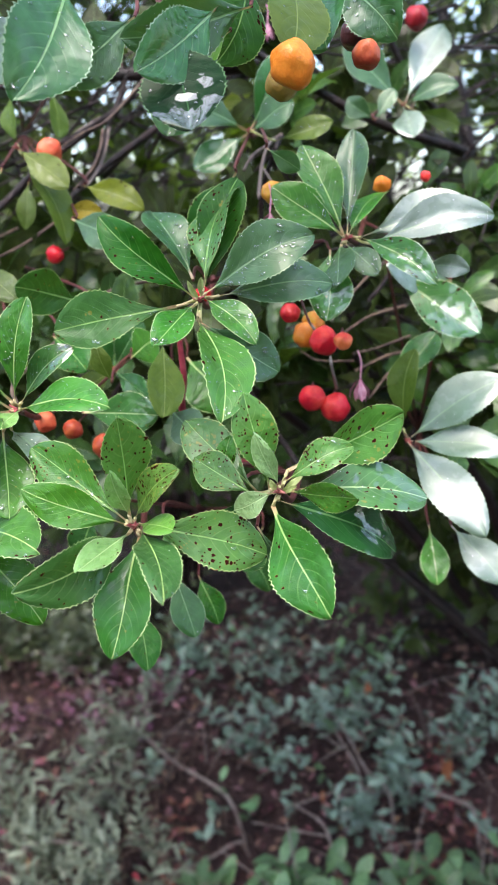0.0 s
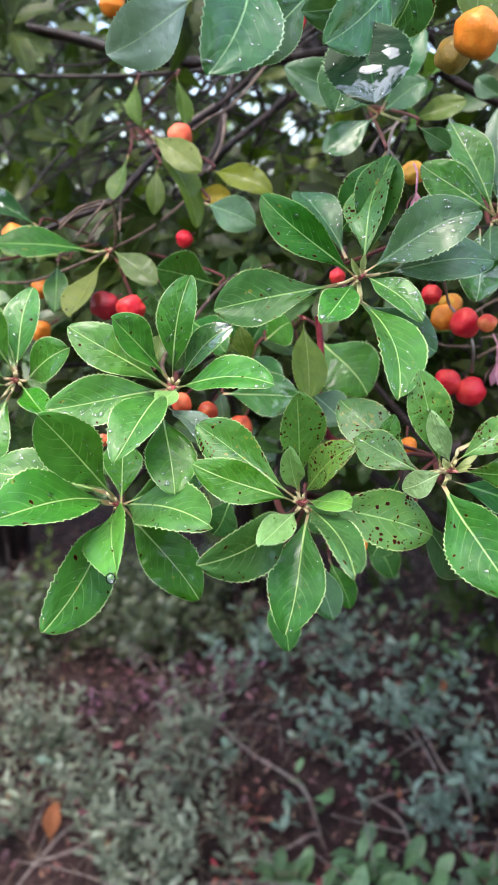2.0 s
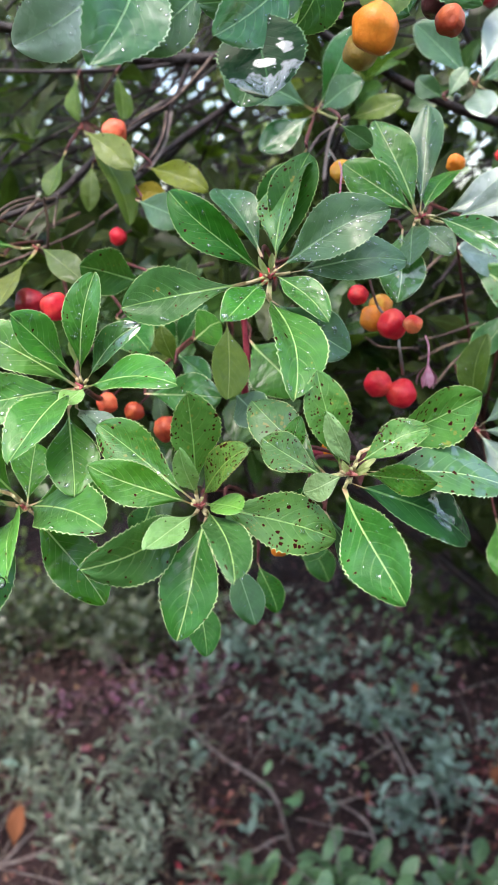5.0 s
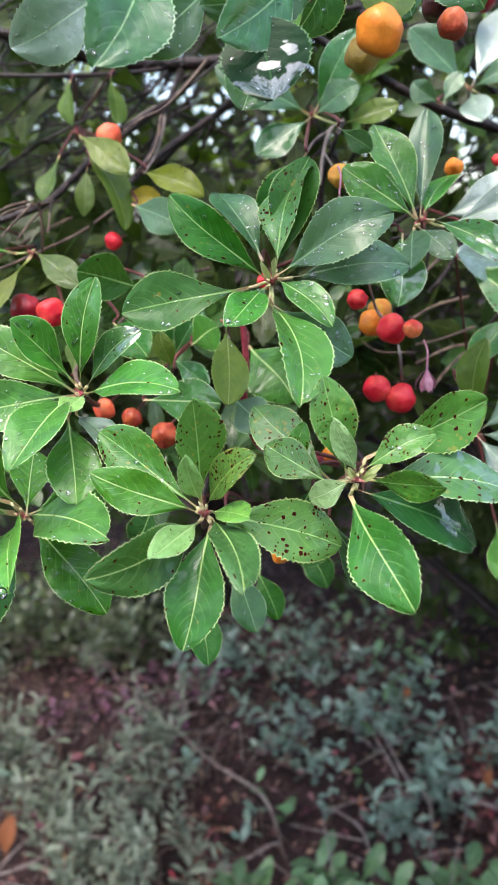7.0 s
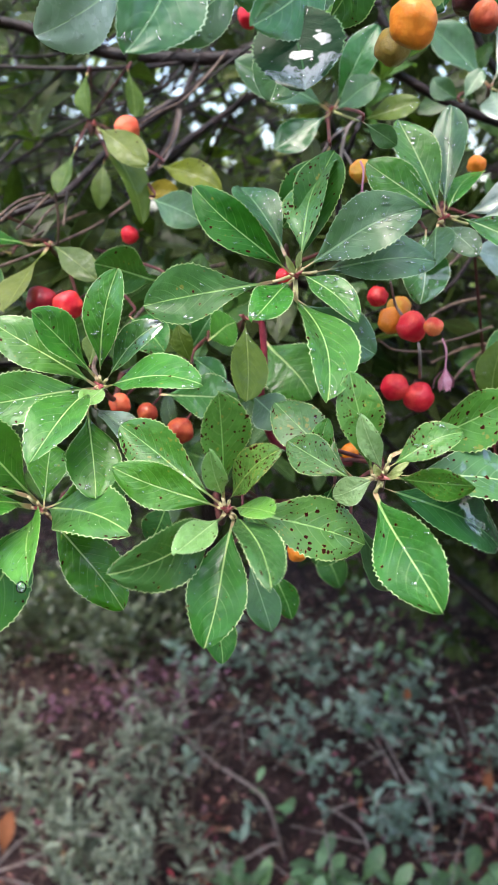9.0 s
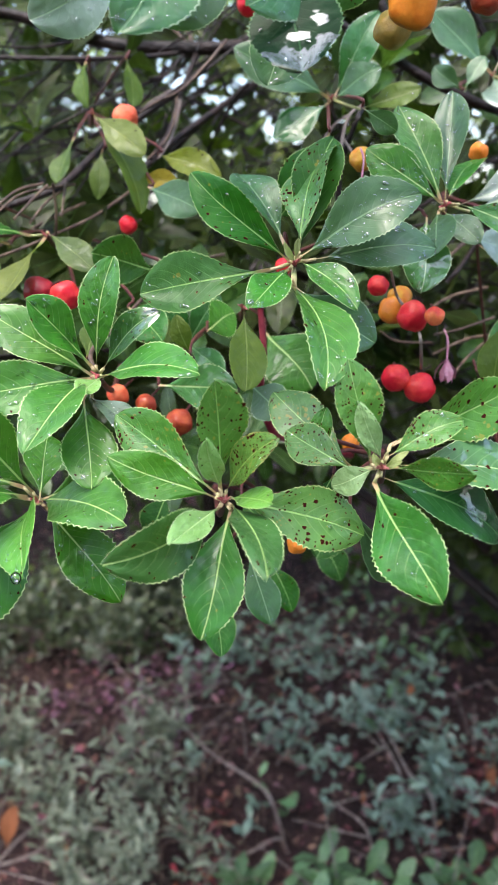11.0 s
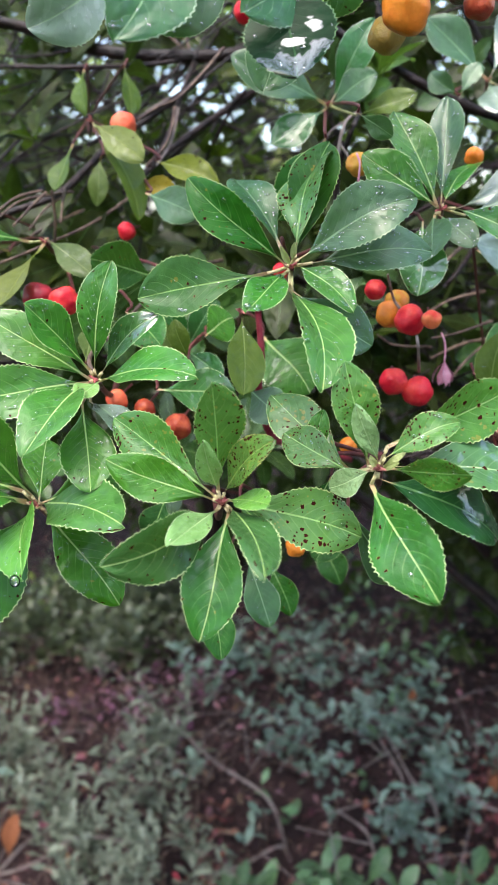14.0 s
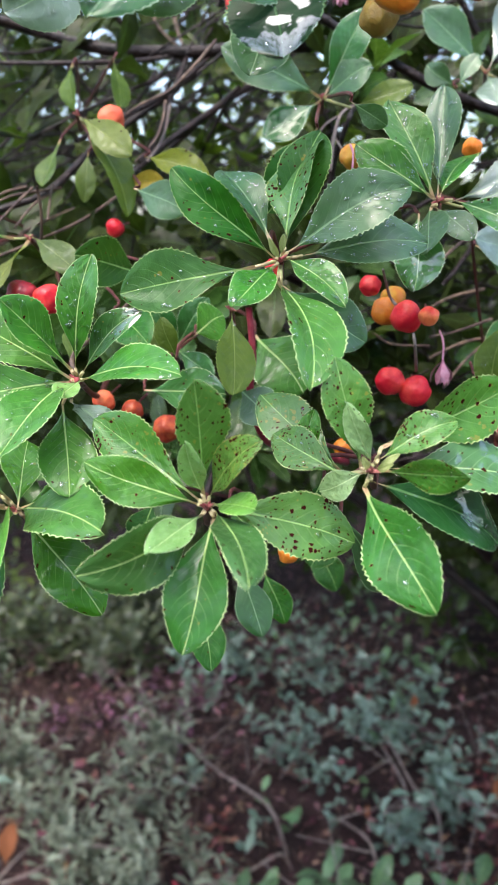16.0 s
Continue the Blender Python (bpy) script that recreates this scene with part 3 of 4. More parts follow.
    ("branch", 0.0030, [(-0.066, 0.892, 1.498), (-0.091, 0.898, 1.478), (-0.118, 0.904, 1.461), (-0.147, 0.908, 1.435)]),
    ("branch", 0.0022, [(-0.124, 0.952, 1.537), (-0.135, 0.973, 1.568), (-0.144, 0.994, 1.599)]),
    ("twig", 0.0018, [(-0.121, 0.952, 1.536), (-0.152, 0.972, 1.567), (-0.163, 0.990, 1.588)]),
]
BRANCHES = BRANCHES_A + BRANCHES_B + BRANCHES_C + BRANCHES_D + BRANCHES_E + BRANCHES_F
for kind, radius, points in BRANCHES:
    bm = bmesh.new()
    tube(bm, points, radius * 0.75, radius, sides=8)
    to_object(kind, bm, STRAW if kind == "fruit_stalk" else CRIMSON if kind == "red_stem" else TAN if radius < 0.0023 else BARK, tree)
BIG_LIMBS = [
    ((0.36, 1.0, 1.0), (0.34, 0.95, 1.3), (0.36, 0.95, 1.42)),
    ((0.2, 1.05, 1.0), (0.04, 0.97, 1.17), (-0.1, 0.87, 1.28)),
    ((0.25, 1.15, 1.05), (0.1, 1.2, 1.35), (-0.1, 1.3, 1.75)),
    ((0.45, 1.2, 1.1), (0.5, 1.3, 1.5), (0.5, 1.4, 2.0)),
    ((0.1, 1.25, 0.95), (-0.3, 1.3, 1.2), (-0.7, 1.35, 1.5)),
    ((0.5, 1.05, 1.0), (0.47, 0.95, 1.12), (0.4, 0.84, 1.2)),
    ((0.3, 1.0, 1.05), (0.1, 0.92, 1.25), (-0.05, 0.82, 1.34)),
]
for points in BIG_LIMBS:
    bm = bmesh.new()
    tube(bm, [FORK, *points], 0.011, 0.003, sides=8)
    to_object("limb", bm, BARK, tree)

# ---- leafy shoots within reach of the eye
WHORL_A = (-0.1430, 0.4190, 1.2460)
ROOT_A = (-0.199, 0.642, 1.174)
LEAVES_A = [
    (-0.1456, 0.4186, 1.2445, -39, -59, -156, 0.0794, 0.0308),
    (-0.1478, 0.4189, 1.2473, 18, -28, 149, 0.0860, 0.0334),
    (-0.1449, 0.4197, 1.2501, 106, -36, 30, 0.0664, 0.0278),
    (-0.1492, 0.4200, 1.2524, 17, -36, 83, 0.0626, 0.0276),
    (-0.1416, 0.4192, 1.2458, -8, 43, -177, 0.0651, 0.0269),
    (-0.1393, 0.4188, 1.2436, -56, 31, -153, 0.0568, 0.0262),
    (-0.1407, 0.4192, 1.2467, 11, 33, -133, 0.0759, 0.0289),
    (-0.1420, 0.4190, 1.2470, 30, 7, 12, 0.0430, 0.0210),
    (-0.1410, 0.4190, 1.2470, 31, 65, -37, 0.0470, 0.0200),
]
WHORL_B = (-0.0520, 0.3770, 1.2630)
ROOT_B = (-0.074, 0.569, 1.201)
LEAVES_B = [
    (-0.0493, 0.3763, 1.2591, -48, -7, 170, 0.0526, 0.0239),
    (-0.0544, 0.3764, 1.2600, -18, -83, 162, 0.0601, 0.0253),
    (-0.0535, 0.3763, 1.2606, 3, -31, 160, 0.0450, 0.0126),
    (-0.0555, 0.3770, 1.2643, 54, -61, 42, 0.0461, 0.0186),
    (-0.0551, 0.3781, 1.2656, 46, -49, 25, 0.0562, 0.0224),
    (-0.0535, 0.3785, 1.2662, 104, -13, 39, 0.0526, 0.0217),
    (-0.0540, 0.3790, 1.2680, 130, -10, 6, 0.0345, 0.0097),
    (-0.0512, 0.3787, 1.2666, 72, 42, -65, 0.0375, 0.0169),
    (-0.0497, 0.3774, 1.2641, 15, 25, -140, 0.0323, 0.0127),
    (-0.0494, 0.3792, 1.2635, -39, 58, -117, 0.0588, 0.0264),
    (-0.0488, 0.3768, 1.2609, 0, -11, -166, 0.0645, 0.0189),
]
WHORL_C = (-0.1160, 0.4370, 1.3020)
ROOT_C = (-0.152, 0.655, 1.266)
LEAVES_C = [
    (-0.1163, 0.4380, 1.3067, 92, 18, -30, 0.0526, 0.0236),
    (-0.1128, 0.4378, 1.3053, 60, 36, -51, 0.0388, 0.0164),
    (-0.1129, 0.4370, 1.3019, 10, 36, -118, 0.0576, 0.0238),
    (-0.1182, 0.4378, 1.3062, 73, -43, 78, 0.0481, 0.0208),
    (-0.1180, 0.4370, 1.3020, 54, -45, 52, 0.0570, 0.0230),
    (-0.1190, 0.4360, 1.3010, -3, -62, 121, 0.0600, 0.0240),
    (-0.1180, 0.4360, 1.3010, -15, -6, 167, 0.0640, 0.0250),
    (-0.1213, 0.4309, 1.2924, -35, 0, -164, 0.0518, 0.0244),
    (-0.1134, 0.4370, 1.3019, -10, -13, 171, 0.0245, 0.0112),
    (-0.1183, 0.4340, 1.2922, -14, -4, -144, 0.0424, 0.0170),
]
WHORL_D = (-0.2060, 0.4640, 1.3010)
ROOT_D = (-0.303, 0.713, 1.262)
LEAVES_D = [
    (-0.2069, 0.4649, 1.3052, 97, -26, 27, 0.0495, 0.0249),
    (-0.2059, 0.4651, 1.3058, 64, 9, -1, 0.0484, 0.0205),
    (-0.2121, 0.4635, 1.3023, 117, -42, 31, 0.0240, 0.0116),
    (-0.2110, 0.4622, 1.2988, 34, -69, 100, 0.0230, 0.0105),
    (-0.2006, 0.4640, 1.3006, 80, 63, -50, 0.0474, 0.0220),
    (-0.2033, 0.4637, 1.2985, -11, 22, -150, 0.0443, 0.0148),
    (-0.2089, 0.4612, 1.2940, -53, -25, -180, 0.0531, 0.0245),
    (-0.2136, 0.4602, 1.2920, -41, -68, 171, 0.0399, 0.0247),
    (-0.2090, 0.4710, 1.3030, 35, 34, 50, 0.0650, 0.0260),
]
WHORL_E = (-0.0240, 0.4430, 1.3530)
ROOT_E = (-0.027, 0.680, 1.348)
LEAVES_E_FIRST = [
    (-0.0264, 0.4428, 1.3537, 87, -48, 1, 0.0589, 0.0203),
    (-0.0222, 0.4440, 1.3581, 46, -16, -35, 0.0722, 0.0279),
    (-0.0349, 0.4411, 1.3503, -25, -63, 114, 0.0605, 0.0273),
    (-0.0264, 0.4416, 1.3507, -19, -20, 162, 0.0423, 0.0173),
    (-0.0220, 0.4430, 1.3540, -31, 27, -153, 0.0400, 0.0160),
    (-0.0254, 0.4398, 1.3431, -25, -20, -160, 0.0758, 0.0266),
    (-0.0238, 0.4399, 1.3426, -69, 53, -139, 0.0473, 0.0250),
    (-0.0290, 0.4760, 1.3600, 39, -6, 26, 0.0590, 0.0230),
    (-0.0240, 0.4420, 1.3530, 132, -25, -2, 0.0140, 0.0030),
    (-0.0240, 0.4420, 1.3540, 120, 11, -5, 0.0120, 0.0030),
]
LEAVES_E_SECOND = [
    (-0.0211, 0.4434, 1.3561, 57, 58, -45, 0.0580, 0.0271),
    (-0.0147, 0.4435, 1.3547, 8, 62, -73, 0.0570, 0.0243),
    (-0.0234, 0.4580, 1.3553, 56, 14, -8, 0.0702, 0.0238),
    (0.0463, 0.5160, 1.3729, -66, -3, 171, 0.0415, 0.0257),
]
LEAVES_E = LEAVES_E_FIRST + LEAVES_E_SECOND
WHORL_F = (0.0110, 0.3800, 1.2770)
ROOT_F = (0.032, 0.549, 1.233)
LEAVES_F_FIRST = [
    (0.0084, 0.3811, 1.2701, -49, 47, 162, 0.0583, 0.0273),
    (0.0107, 0.3815, 1.2724, -44, 44, -107, 0.0676, 0.0277),
    (0.0159, 0.3834, 1.2759, 142, 73, 1, 0.0413, 0.0139),
    (0.0171, 0.3836, 1.2766, -11, 33, -85, 0.0640, 0.0290),
    (0.0136, 0.3842, 1.2799, 38, 44, -59, 0.0333, 0.0151),
    (0.0152, 0.3889, 1.2835, 93, 70, 24, 0.0609, 0.0246),
    (0.0112, 0.3825, 1.2785, 108, -22, 2, 0.0296, 0.0091),
    (0.0071, 0.3831, 1.2768, 88, -13, 21, 0.0447, 0.0196),
    (0.0023, 0.4063, 1.2671, 36, -39, 19, 0.0577, 0.0234),
    (0.0010, 0.3856, 1.2730, 28, -56, 23, 0.0397, 0.0181),
]
LEAVES_F_SECOND = [
    (0.0084, 0.3822, 1.2756, -61, -61, 139, 0.0193, 0.0120),
    (0.0016, 0.4119, 1.2484, -107, 28, 180, 0.0562, 0.0167),
    (-0.0150, 0.4070, 1.2710, 85, 12, -7, 0.0240, 0.0100),
    (-0.0060, 0.4150, 1.2620, -69, -23, 167, 0.0220, 0.0150),
    (0.0120, 0.3810, 1.2760, 88, 49, -30, 0.0130, 0.0030),
    (0.0120, 0.3810, 1.2760, 98, 61, -43, 0.0110, 0.0030),
    (0.0110, 0.3810, 1.2760, 113, -29, 2, 0.0090, 0.0030),
]
LEAVES_F = LEAVES_F_FIRST + LEAVES_F_SECOND
WHORL_K = (0.0560, 0.5200, 1.3790)
ROOT_K = (0.106, 0.788, 1.393)
LEAVES_K = [
    (0.0540, 0.5200, 1.3800, 61, -12, 19, 0.0610, 0.0240),
    (0.0560, 0.5200, 1.3800, 54, 0, -11, 0.0740, 0.0190),
    (0.0540, 0.5200, 1.3800, 65, -50, 27, 0.0490, 0.0240),
    (0.0676, 0.5447, 1.3789, 33, 53, -66, 0.0631, 0.0300),
    (0.0635, 0.5194, 1.3794, -35, 42, -161, 0.0561, 0.0178),
    (0.0689, 0.5185, 1.3756, 24, 58, -82, 0.0684, 0.0243),
    (0.0530, 0.5190, 1.3760, -51, 25, 137, 0.0320, 0.0260),
    (0.0550, 0.5190, 1.3760, -36, 35, -171, 0.0330, 0.0150),
    (0.0570, 0.5200, 1.3810, 24, -9, -33, 0.0610, 0.0250),
    (0.1018, 0.5263, 1.3638, -66, 80, -179, 0.0263, 0.0131),
]
WHORL_L = (0.1270, 0.7370, 1.4770)
ROOT_L = (0.221, 1.154, 1.545)
LEAVES_L = [
    (0.1260, 0.7370, 1.4780, 67, -44, 31, 0.0640, 0.0310),
    (0.1260, 0.7290, 1.4770, 45, 16, -21, 0.1000, 0.0310),
    (0.1290, 0.7370, 1.4780, 31, 59, -87, 0.0420, 0.0210),
    (0.1270, 0.7360, 1.4760, -37, 18, 170, 0.0480, 0.0240),
    (0.1000, 0.7110, 1.4630, 96, -50, -19, 0.0270, 0.0170),
    (0.1010, 0.7110, 1.4630, 63, 25, -26, 0.0290, 0.0140),
    (0.1350, 0.7400, 1.4740, -90, 73, -174, 0.0420, 0.0170),
]
WHORL_J = (0.1020, 0.5540, 1.2490)
ROOT_J = (0.181, 0.859, 1.176)
LEAVES_J = [
    (0.1030, 0.5550, 1.2500, 52, 40, -70, 0.0710, 0.0320),
    (0.1030, 0.5540, 1.2490, 2, 48, -121, 0.0670, 0.0230),
    (0.1020, 0.5540, 1.2490, -40, 34, -174, 0.0820, 0.0290),
    (0.1300, 0.5390, 1.1950, -43, 31, -164, 0.0480, 0.0240),
    (0.1200, 0.5580, 1.1880, -47, 10, 170, 0.0420, 0.0190),
    (0.0990, 0.5530, 1.2580, 88, 6, -43, 0.0520, 0.0210),
    (0.0950, 0.5830, 1.2770, 39, 22, -34, 0.0580, 0.0230),
    (0.1460, 0.6330, 1.3450, 45, -73, 87, 0.0730, 0.0290),
    (0.0960, 0.6050, 1.3550, -46, 42, -151, 0.0740, 0.0370),
]
WHORL_M = (0.0020, 0.6700, 1.4520)
ROOT_M = (0.016, 1.038, 1.507)
LEAVES_M = [
    (0.0000, 0.6700, 1.4530, 72, -64, 37, 0.0730, 0.0310),
    (0.0040, 0.6700, 1.4540, 91, 30, -1, 0.0600, 0.0240),
    (0.0040, 0.6700, 1.4520, 72, 59, -41, 0.0370, 0.0240),
    (0.0010, 0.6690, 1.4500, -50, -48, 149, 0.0470, 0.0250),
    (0.0219, 0.6689, 1.4453, 37, 62, -64, 0.0428, 0.0194),
    (-0.0060, 0.5180, 1.4150, -71, -32, 177, 0.0500, 0.0270),
    (0.0110, 0.5240, 1.4280, -100, 56, 164, 0.0220, 0.0120),
]
WHORL_N = (-0.0550, 0.4520, 1.5000)
ROOT_N = (-0.073, 0.641, 1.571)
LEAVES_N = [
    (0.0030, 0.4700, 1.5000, -82, -33, -141, 0.0500, 0.0290),
    (0.0200, 0.4490, 1.4980, -60, -15, -158, 0.0500, 0.0310),
    (0.0450, 0.4810, 1.5000, -78, 43, 159, 0.0440, 0.0270),
    (0.0280, 0.4710, 1.5020, -71, 30, 141, 0.0490, 0.0330),
    (-0.1026, 0.4899, 1.4882, -101, -59, -142, 0.0551, 0.0315),
    (-0.0682, 0.4057, 1.4791, -60, -33, -159, 0.0623, 0.0321),
    (-0.0462, 0.4253, 1.4716, -87, -55, -152, 0.0465, 0.0223),
    (0.0029, 0.4398, 1.4783, -133, -69, -107, 0.0623, 0.0269),
    (-0.0113, 0.4280, 1.4754, -74, -58, -145, 0.0600, 0.0257),
    (-0.0065, 0.4476, 1.4706, -91, -59, -146, 0.0353, 0.0116),
    (-0.0325, 0.4127, 1.4627, -66, 14, 178, 0.0440, 0.0350),
    (-0.0268, 0.4582, 1.4600, -68, -19, -174, 0.0377, 0.0250),
]
WHORL_O = (-0.1594, 0.6422, 1.4414)
ROOT_O = (-0.277, 1.115, 1.504)
LEAVES_O = [
    (-0.1603, 0.6422, 1.4414, -47, 43, -154, 0.0521, 0.0212),
    (-0.1567, 0.6439, 1.4361, -59, 3, -126, 0.0689, 0.0274),
    (-0.1594, 0.6642, 1.4202, -74, -6, 180, 0.0353, 0.0141),
    (-0.1205, 0.6651, 1.4167, -35, 54, -144, 0.0539, 0.0212),
    (-0.1302, 0.6413, 1.3999, -95, 81, 175, 0.0274, 0.0141),
    (-0.1188, 0.6121, 1.3929, -56, 64, -174, 0.0442, 0.0238),
    (-0.1867, 0.6934, 1.4317, -51, 11, 154, 0.0450, 0.0177),
    (-0.1876, 0.7472, 1.4926, -63, 27, 148, 0.0468, 0.0185),
    (-0.1523, 0.7305, 1.4918, -59, -24, -128, 0.0486, 0.0194),
]
WHORL_Q = (-0.1810, 0.5870, 1.3630)
ROOT_Q = (-0.262, 0.912, 1.363)
LEAVES_Q = [
    (-0.1900, 0.5850, 1.3630, 11, -44, 106, 0.0650, 0.0260),
    (-0.2140, 0.5800, 1.3570, -45, 2, -176, 0.0410, 0.0160),
    (-0.1810, 0.5860, 1.3620, -35, 19, 155, 0.0660, 0.0260),
    (-0.1800, 0.5870, 1.3650, -36, 36, -147, 0.0470, 0.0190),
    (-0.2670, 0.5720, 1.3510, 120, 31, 21, 0.0350, 0.0190),
    (-0.1060, 0.5690, 1.3410, 111, -74, 22, 0.0490, 0.0290),
    (-0.1400, 0.5100, 1.2970, 50, 16, 8, 0.0240, 0.0140),
    (-0.1250, 0.5600, 1.3210, -31, 43, -165, 0.0450, 0.0250),
    (-0.2396, 0.6239, 1.3799, 44, -43, 54, 0.0485, 0.0180),
    (-0.2305, 0.6600, 1.3553, 27, -59, 52, 0.0684, 0.0200),
]
WHORL_S = (-0.0520, 0.5270, 1.3240)
ROOT_S = (-0.072, 0.807, 1.300)
LEAVES_S = [
    (-0.0520, 0.5270, 1.3230, -45, -19, -158, 0.0570, 0.0230),
    (-0.1002, 0.5134, 1.2818, -5, 74, -105, 0.0466, 0.0260),
    (-0.0480, 0.5160, 1.2820, -23, 45, -167, 0.0380, 0.0230),
    (-0.0820, 0.5160, 1.2990, 100, -16, 7, 0.0240, 0.0120),
    (-0.0410, 0.5650, 1.3050, -54, 38, -174, 0.0490, 0.0390),
    (-0.0770, 0.5610, 1.3060, 66, 59, -11, 0.0210, 0.0250),
]
WHORL_U = (-0.0910, 0.5780, 1.2950)
ROOT_U = (-0.135, 0.889, 1.254)
LEAVES_U = [
    (-0.0910, 0.5780, 1.2960, 93, -63, 24, 0.0320, 0.0160),
    (-0.0910, 0.5780, 1.2960, 93, -22, 11, 0.0290, 0.0170),
    (-0.0910, 0.5780, 1.2960, 92, 36, 1, 0.0370, 0.0180),
    (-0.0910, 0.5780, 1.2950, -37, 50, -163, 0.0380, 0.0160),
    (-0.0920, 0.5780, 1.2950, -36, -59, 174, 0.0330, 0.0160),
]
WHORL_V = (-0.0390, 0.5020, 1.2170)
ROOT_V = (-0.051, 0.767, 1.127)
LEAVES_V = [
    (-0.0490, 0.4940, 1.1890, -60, 16, -170, 0.0430, 0.0200),
    (-0.0360, 0.5300, 1.1670, -56, 19, -170, 0.0340, 0.0170),
    (-0.0050, 0.6010, 1.1570, -58, 24, -172, 0.0380, 0.0210),
    (-0.0690, 0.4780, 1.1720, -42, 7, -171, 0.0380, 0.0190),
    (-0.0510, 0.4740, 1.2280, -70, 31, -164, 0.0220, 0.0180),
    (-0.0950, 0.5010, 1.2210, -74, -30, 177, 0.0260, 0.0200),
    (0.0070, 0.5490, 1.1930, -69, -23, 166, 0.0330, 0.0220),
]
G, S, O, W, Y, N, D, H, P = LEAF, SPOT, OLIVE, GREY, YELLOW, YOUNG, OLD_SHADE, COOL, DAMP
M = MATURE
for centre, root, leaves, mats, drops in (
    (WHORL_A, ROOT_A, LEAVES_A, [G, G, G, G, N, G, G, G, G], 60),
    (WHORL_B, ROOT_B, LEAVES_B, [M, M, PALE, G, S, S, PALE, RUSTY, YOUNG, S, M], 9),
    (WHORL_C, ROOT_C, LEAVES_C, [G, GLAZED, G, G, G, G, G, G, PALE, W], 54),
    (WHORL_D, ROOT_D, LEAVES_D, [G, G, N, N, G, G, G, G, G], 42),
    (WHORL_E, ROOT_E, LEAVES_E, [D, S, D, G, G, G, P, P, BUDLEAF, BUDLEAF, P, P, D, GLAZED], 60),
    (WHORL_F, ROOT_F, LEAVES_F, [M, SHADE_GREEN, S, GLAZED, S, S, PALE, S, S, S, PALE, P, S, D, BUDLEAF, BUDLEAF, BUDLEAF], 13),
    (WHORL_K, ROOT_K, LEAVES_K, [G, P, G, W, GLAZED, W, P, P, G, W], 36),
    (WHORL_L, ROOT_L, LEAVES_L, [P, W, P, W, P, P, O], 8),
    (WHORL_J, ROOT_J, LEAVES_J, [W, W, W, W, G, O, G, W, GLAZED], 10),
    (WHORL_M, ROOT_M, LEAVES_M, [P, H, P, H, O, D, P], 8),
    (WHORL_N, ROOT_N, LEAVES_N, [D, O, H, H, W, H, P, P, H, N, DEEP_SHADE, P], 24),
    (WHORL_O, ROOT_O, LEAVES_O, [LIME, O, O, LIME, Y, P, O, O, O], 0),
    (WHORL_Q, ROOT_Q, LEAVES_Q, [D, D, LIME, O, G, D, O, D, SHADE_GREEN, O], 0),
    (WHORL_S, ROOT_S, LEAVES_S, [O, GLAZED, P, O, G, G], 6),
    (WHORL_U, ROOT_U, LEAVES_U, [O, H, H, H, O], 4),
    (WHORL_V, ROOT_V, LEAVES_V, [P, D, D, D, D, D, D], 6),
):
    if centre is WHORL_N:
        build_shoot(tree, centre, root, leaves, mats, drops)
        continue
    near = min((Vector(p) for limb in BIG_LIMBS for p in limb[1:]), key=lambda p: (p - Vector(root)).length)
    bm = bmesh.new()
    tube(bm, [near, near.lerp(Vector(root), 0.5) + Vector((0, 0.03, -0.02)), root], 0.0032, 0.0021, sides=7)
    to_object("branch", bm, BARK, tree)
    build_shoot(tree, centre, root, leaves, mats, drops, hang=(4,) if centre is WHORL_A else (), size=1.15 if centre in (WHORL_E, WHORL_K, WHORL_M, WHORL_L) else 1.0)

# unseen shoots added over the top, above the view, to shade the leaves below
for x, y, z in ((-0.22, 0.52, 1.64), (-0.08, 0.62, 1.66), (-0.02, 0.46, 1.60)):
    rows = []
    for m in whorl_places((x, y, z), (rnd.uniform(-0.4, 0.4), -0.5, 0.8), 7, 0.075):
        p, q, sc = m.decompose()
        rows.append((*p, *(math.degrees(v) for v in q.to_euler()), sc.y, sc.x))
    build_shoot(tree, (x, y, z), (x * 0.7 + 0.1, y + 0.28, z + 0.02), rows, [G], 0)

# ---- fruit
FRUITS_A = [
    (0.041, 0.567, 1.276, 0.0086, "red"),
    (0.056, 0.566, 1.270, 0.0093, "red"),
    (0.056, 0.529, 1.319, 0.0055, "coral"),
    (0.046, 0.544, 1.317, 0.0090, "red"),
    (0.036, 0.559, 1.319, 0.0083, "orange"),
    (0.025, 0.542, 1.335, 0.0059, "red"),
    (0.042, 0.572, 1.325, 0.0077, "yellow"),
    (0.019, 0.412, 1.450, 0.0093, "orange"),
    (0.017, 0.454, 1.450, 0.0079, "olive"),
    (0.085, 0.579, 1.410, 0.0054, "orange"),
    (0.0166, 0.5761, 1.4062, 0.0072, "yellow"),
    (-0.160, 0.549, 1.329, 0.0089, "red"),
    (-0.180, 0.562, 1.330, 0.0092, "darkred"),
    (-0.137, 0.633, 1.369, 0.0061, "red"),
    (-0.140, 0.654, 1.440, 0.0086, "salmon"),
    (-0.058, 0.733, 1.528, 0.0087, "red"),
    (-0.202, 0.740, 1.547, 0.0099, "orange"),
    (0.008, 0.495, 1.254, 0.0051, "orange"),
    (-0.030, 0.578, 1.344, 0.0051, "red"),
    (-0.0925, 0.5390, 1.2535, 0.0082, "brick"),
    (-0.279, 0.680, 1.374, 0.0090, "orange"),
]
FRUITS_B = [
    (-0.236, 0.594, 1.310, 0.0072, "orange"),
    (-0.1130, 0.5420, 1.2640, 0.0062, "brick"),
    (-0.1300, 0.5420, 1.2695, 0.0066, "salmon"),
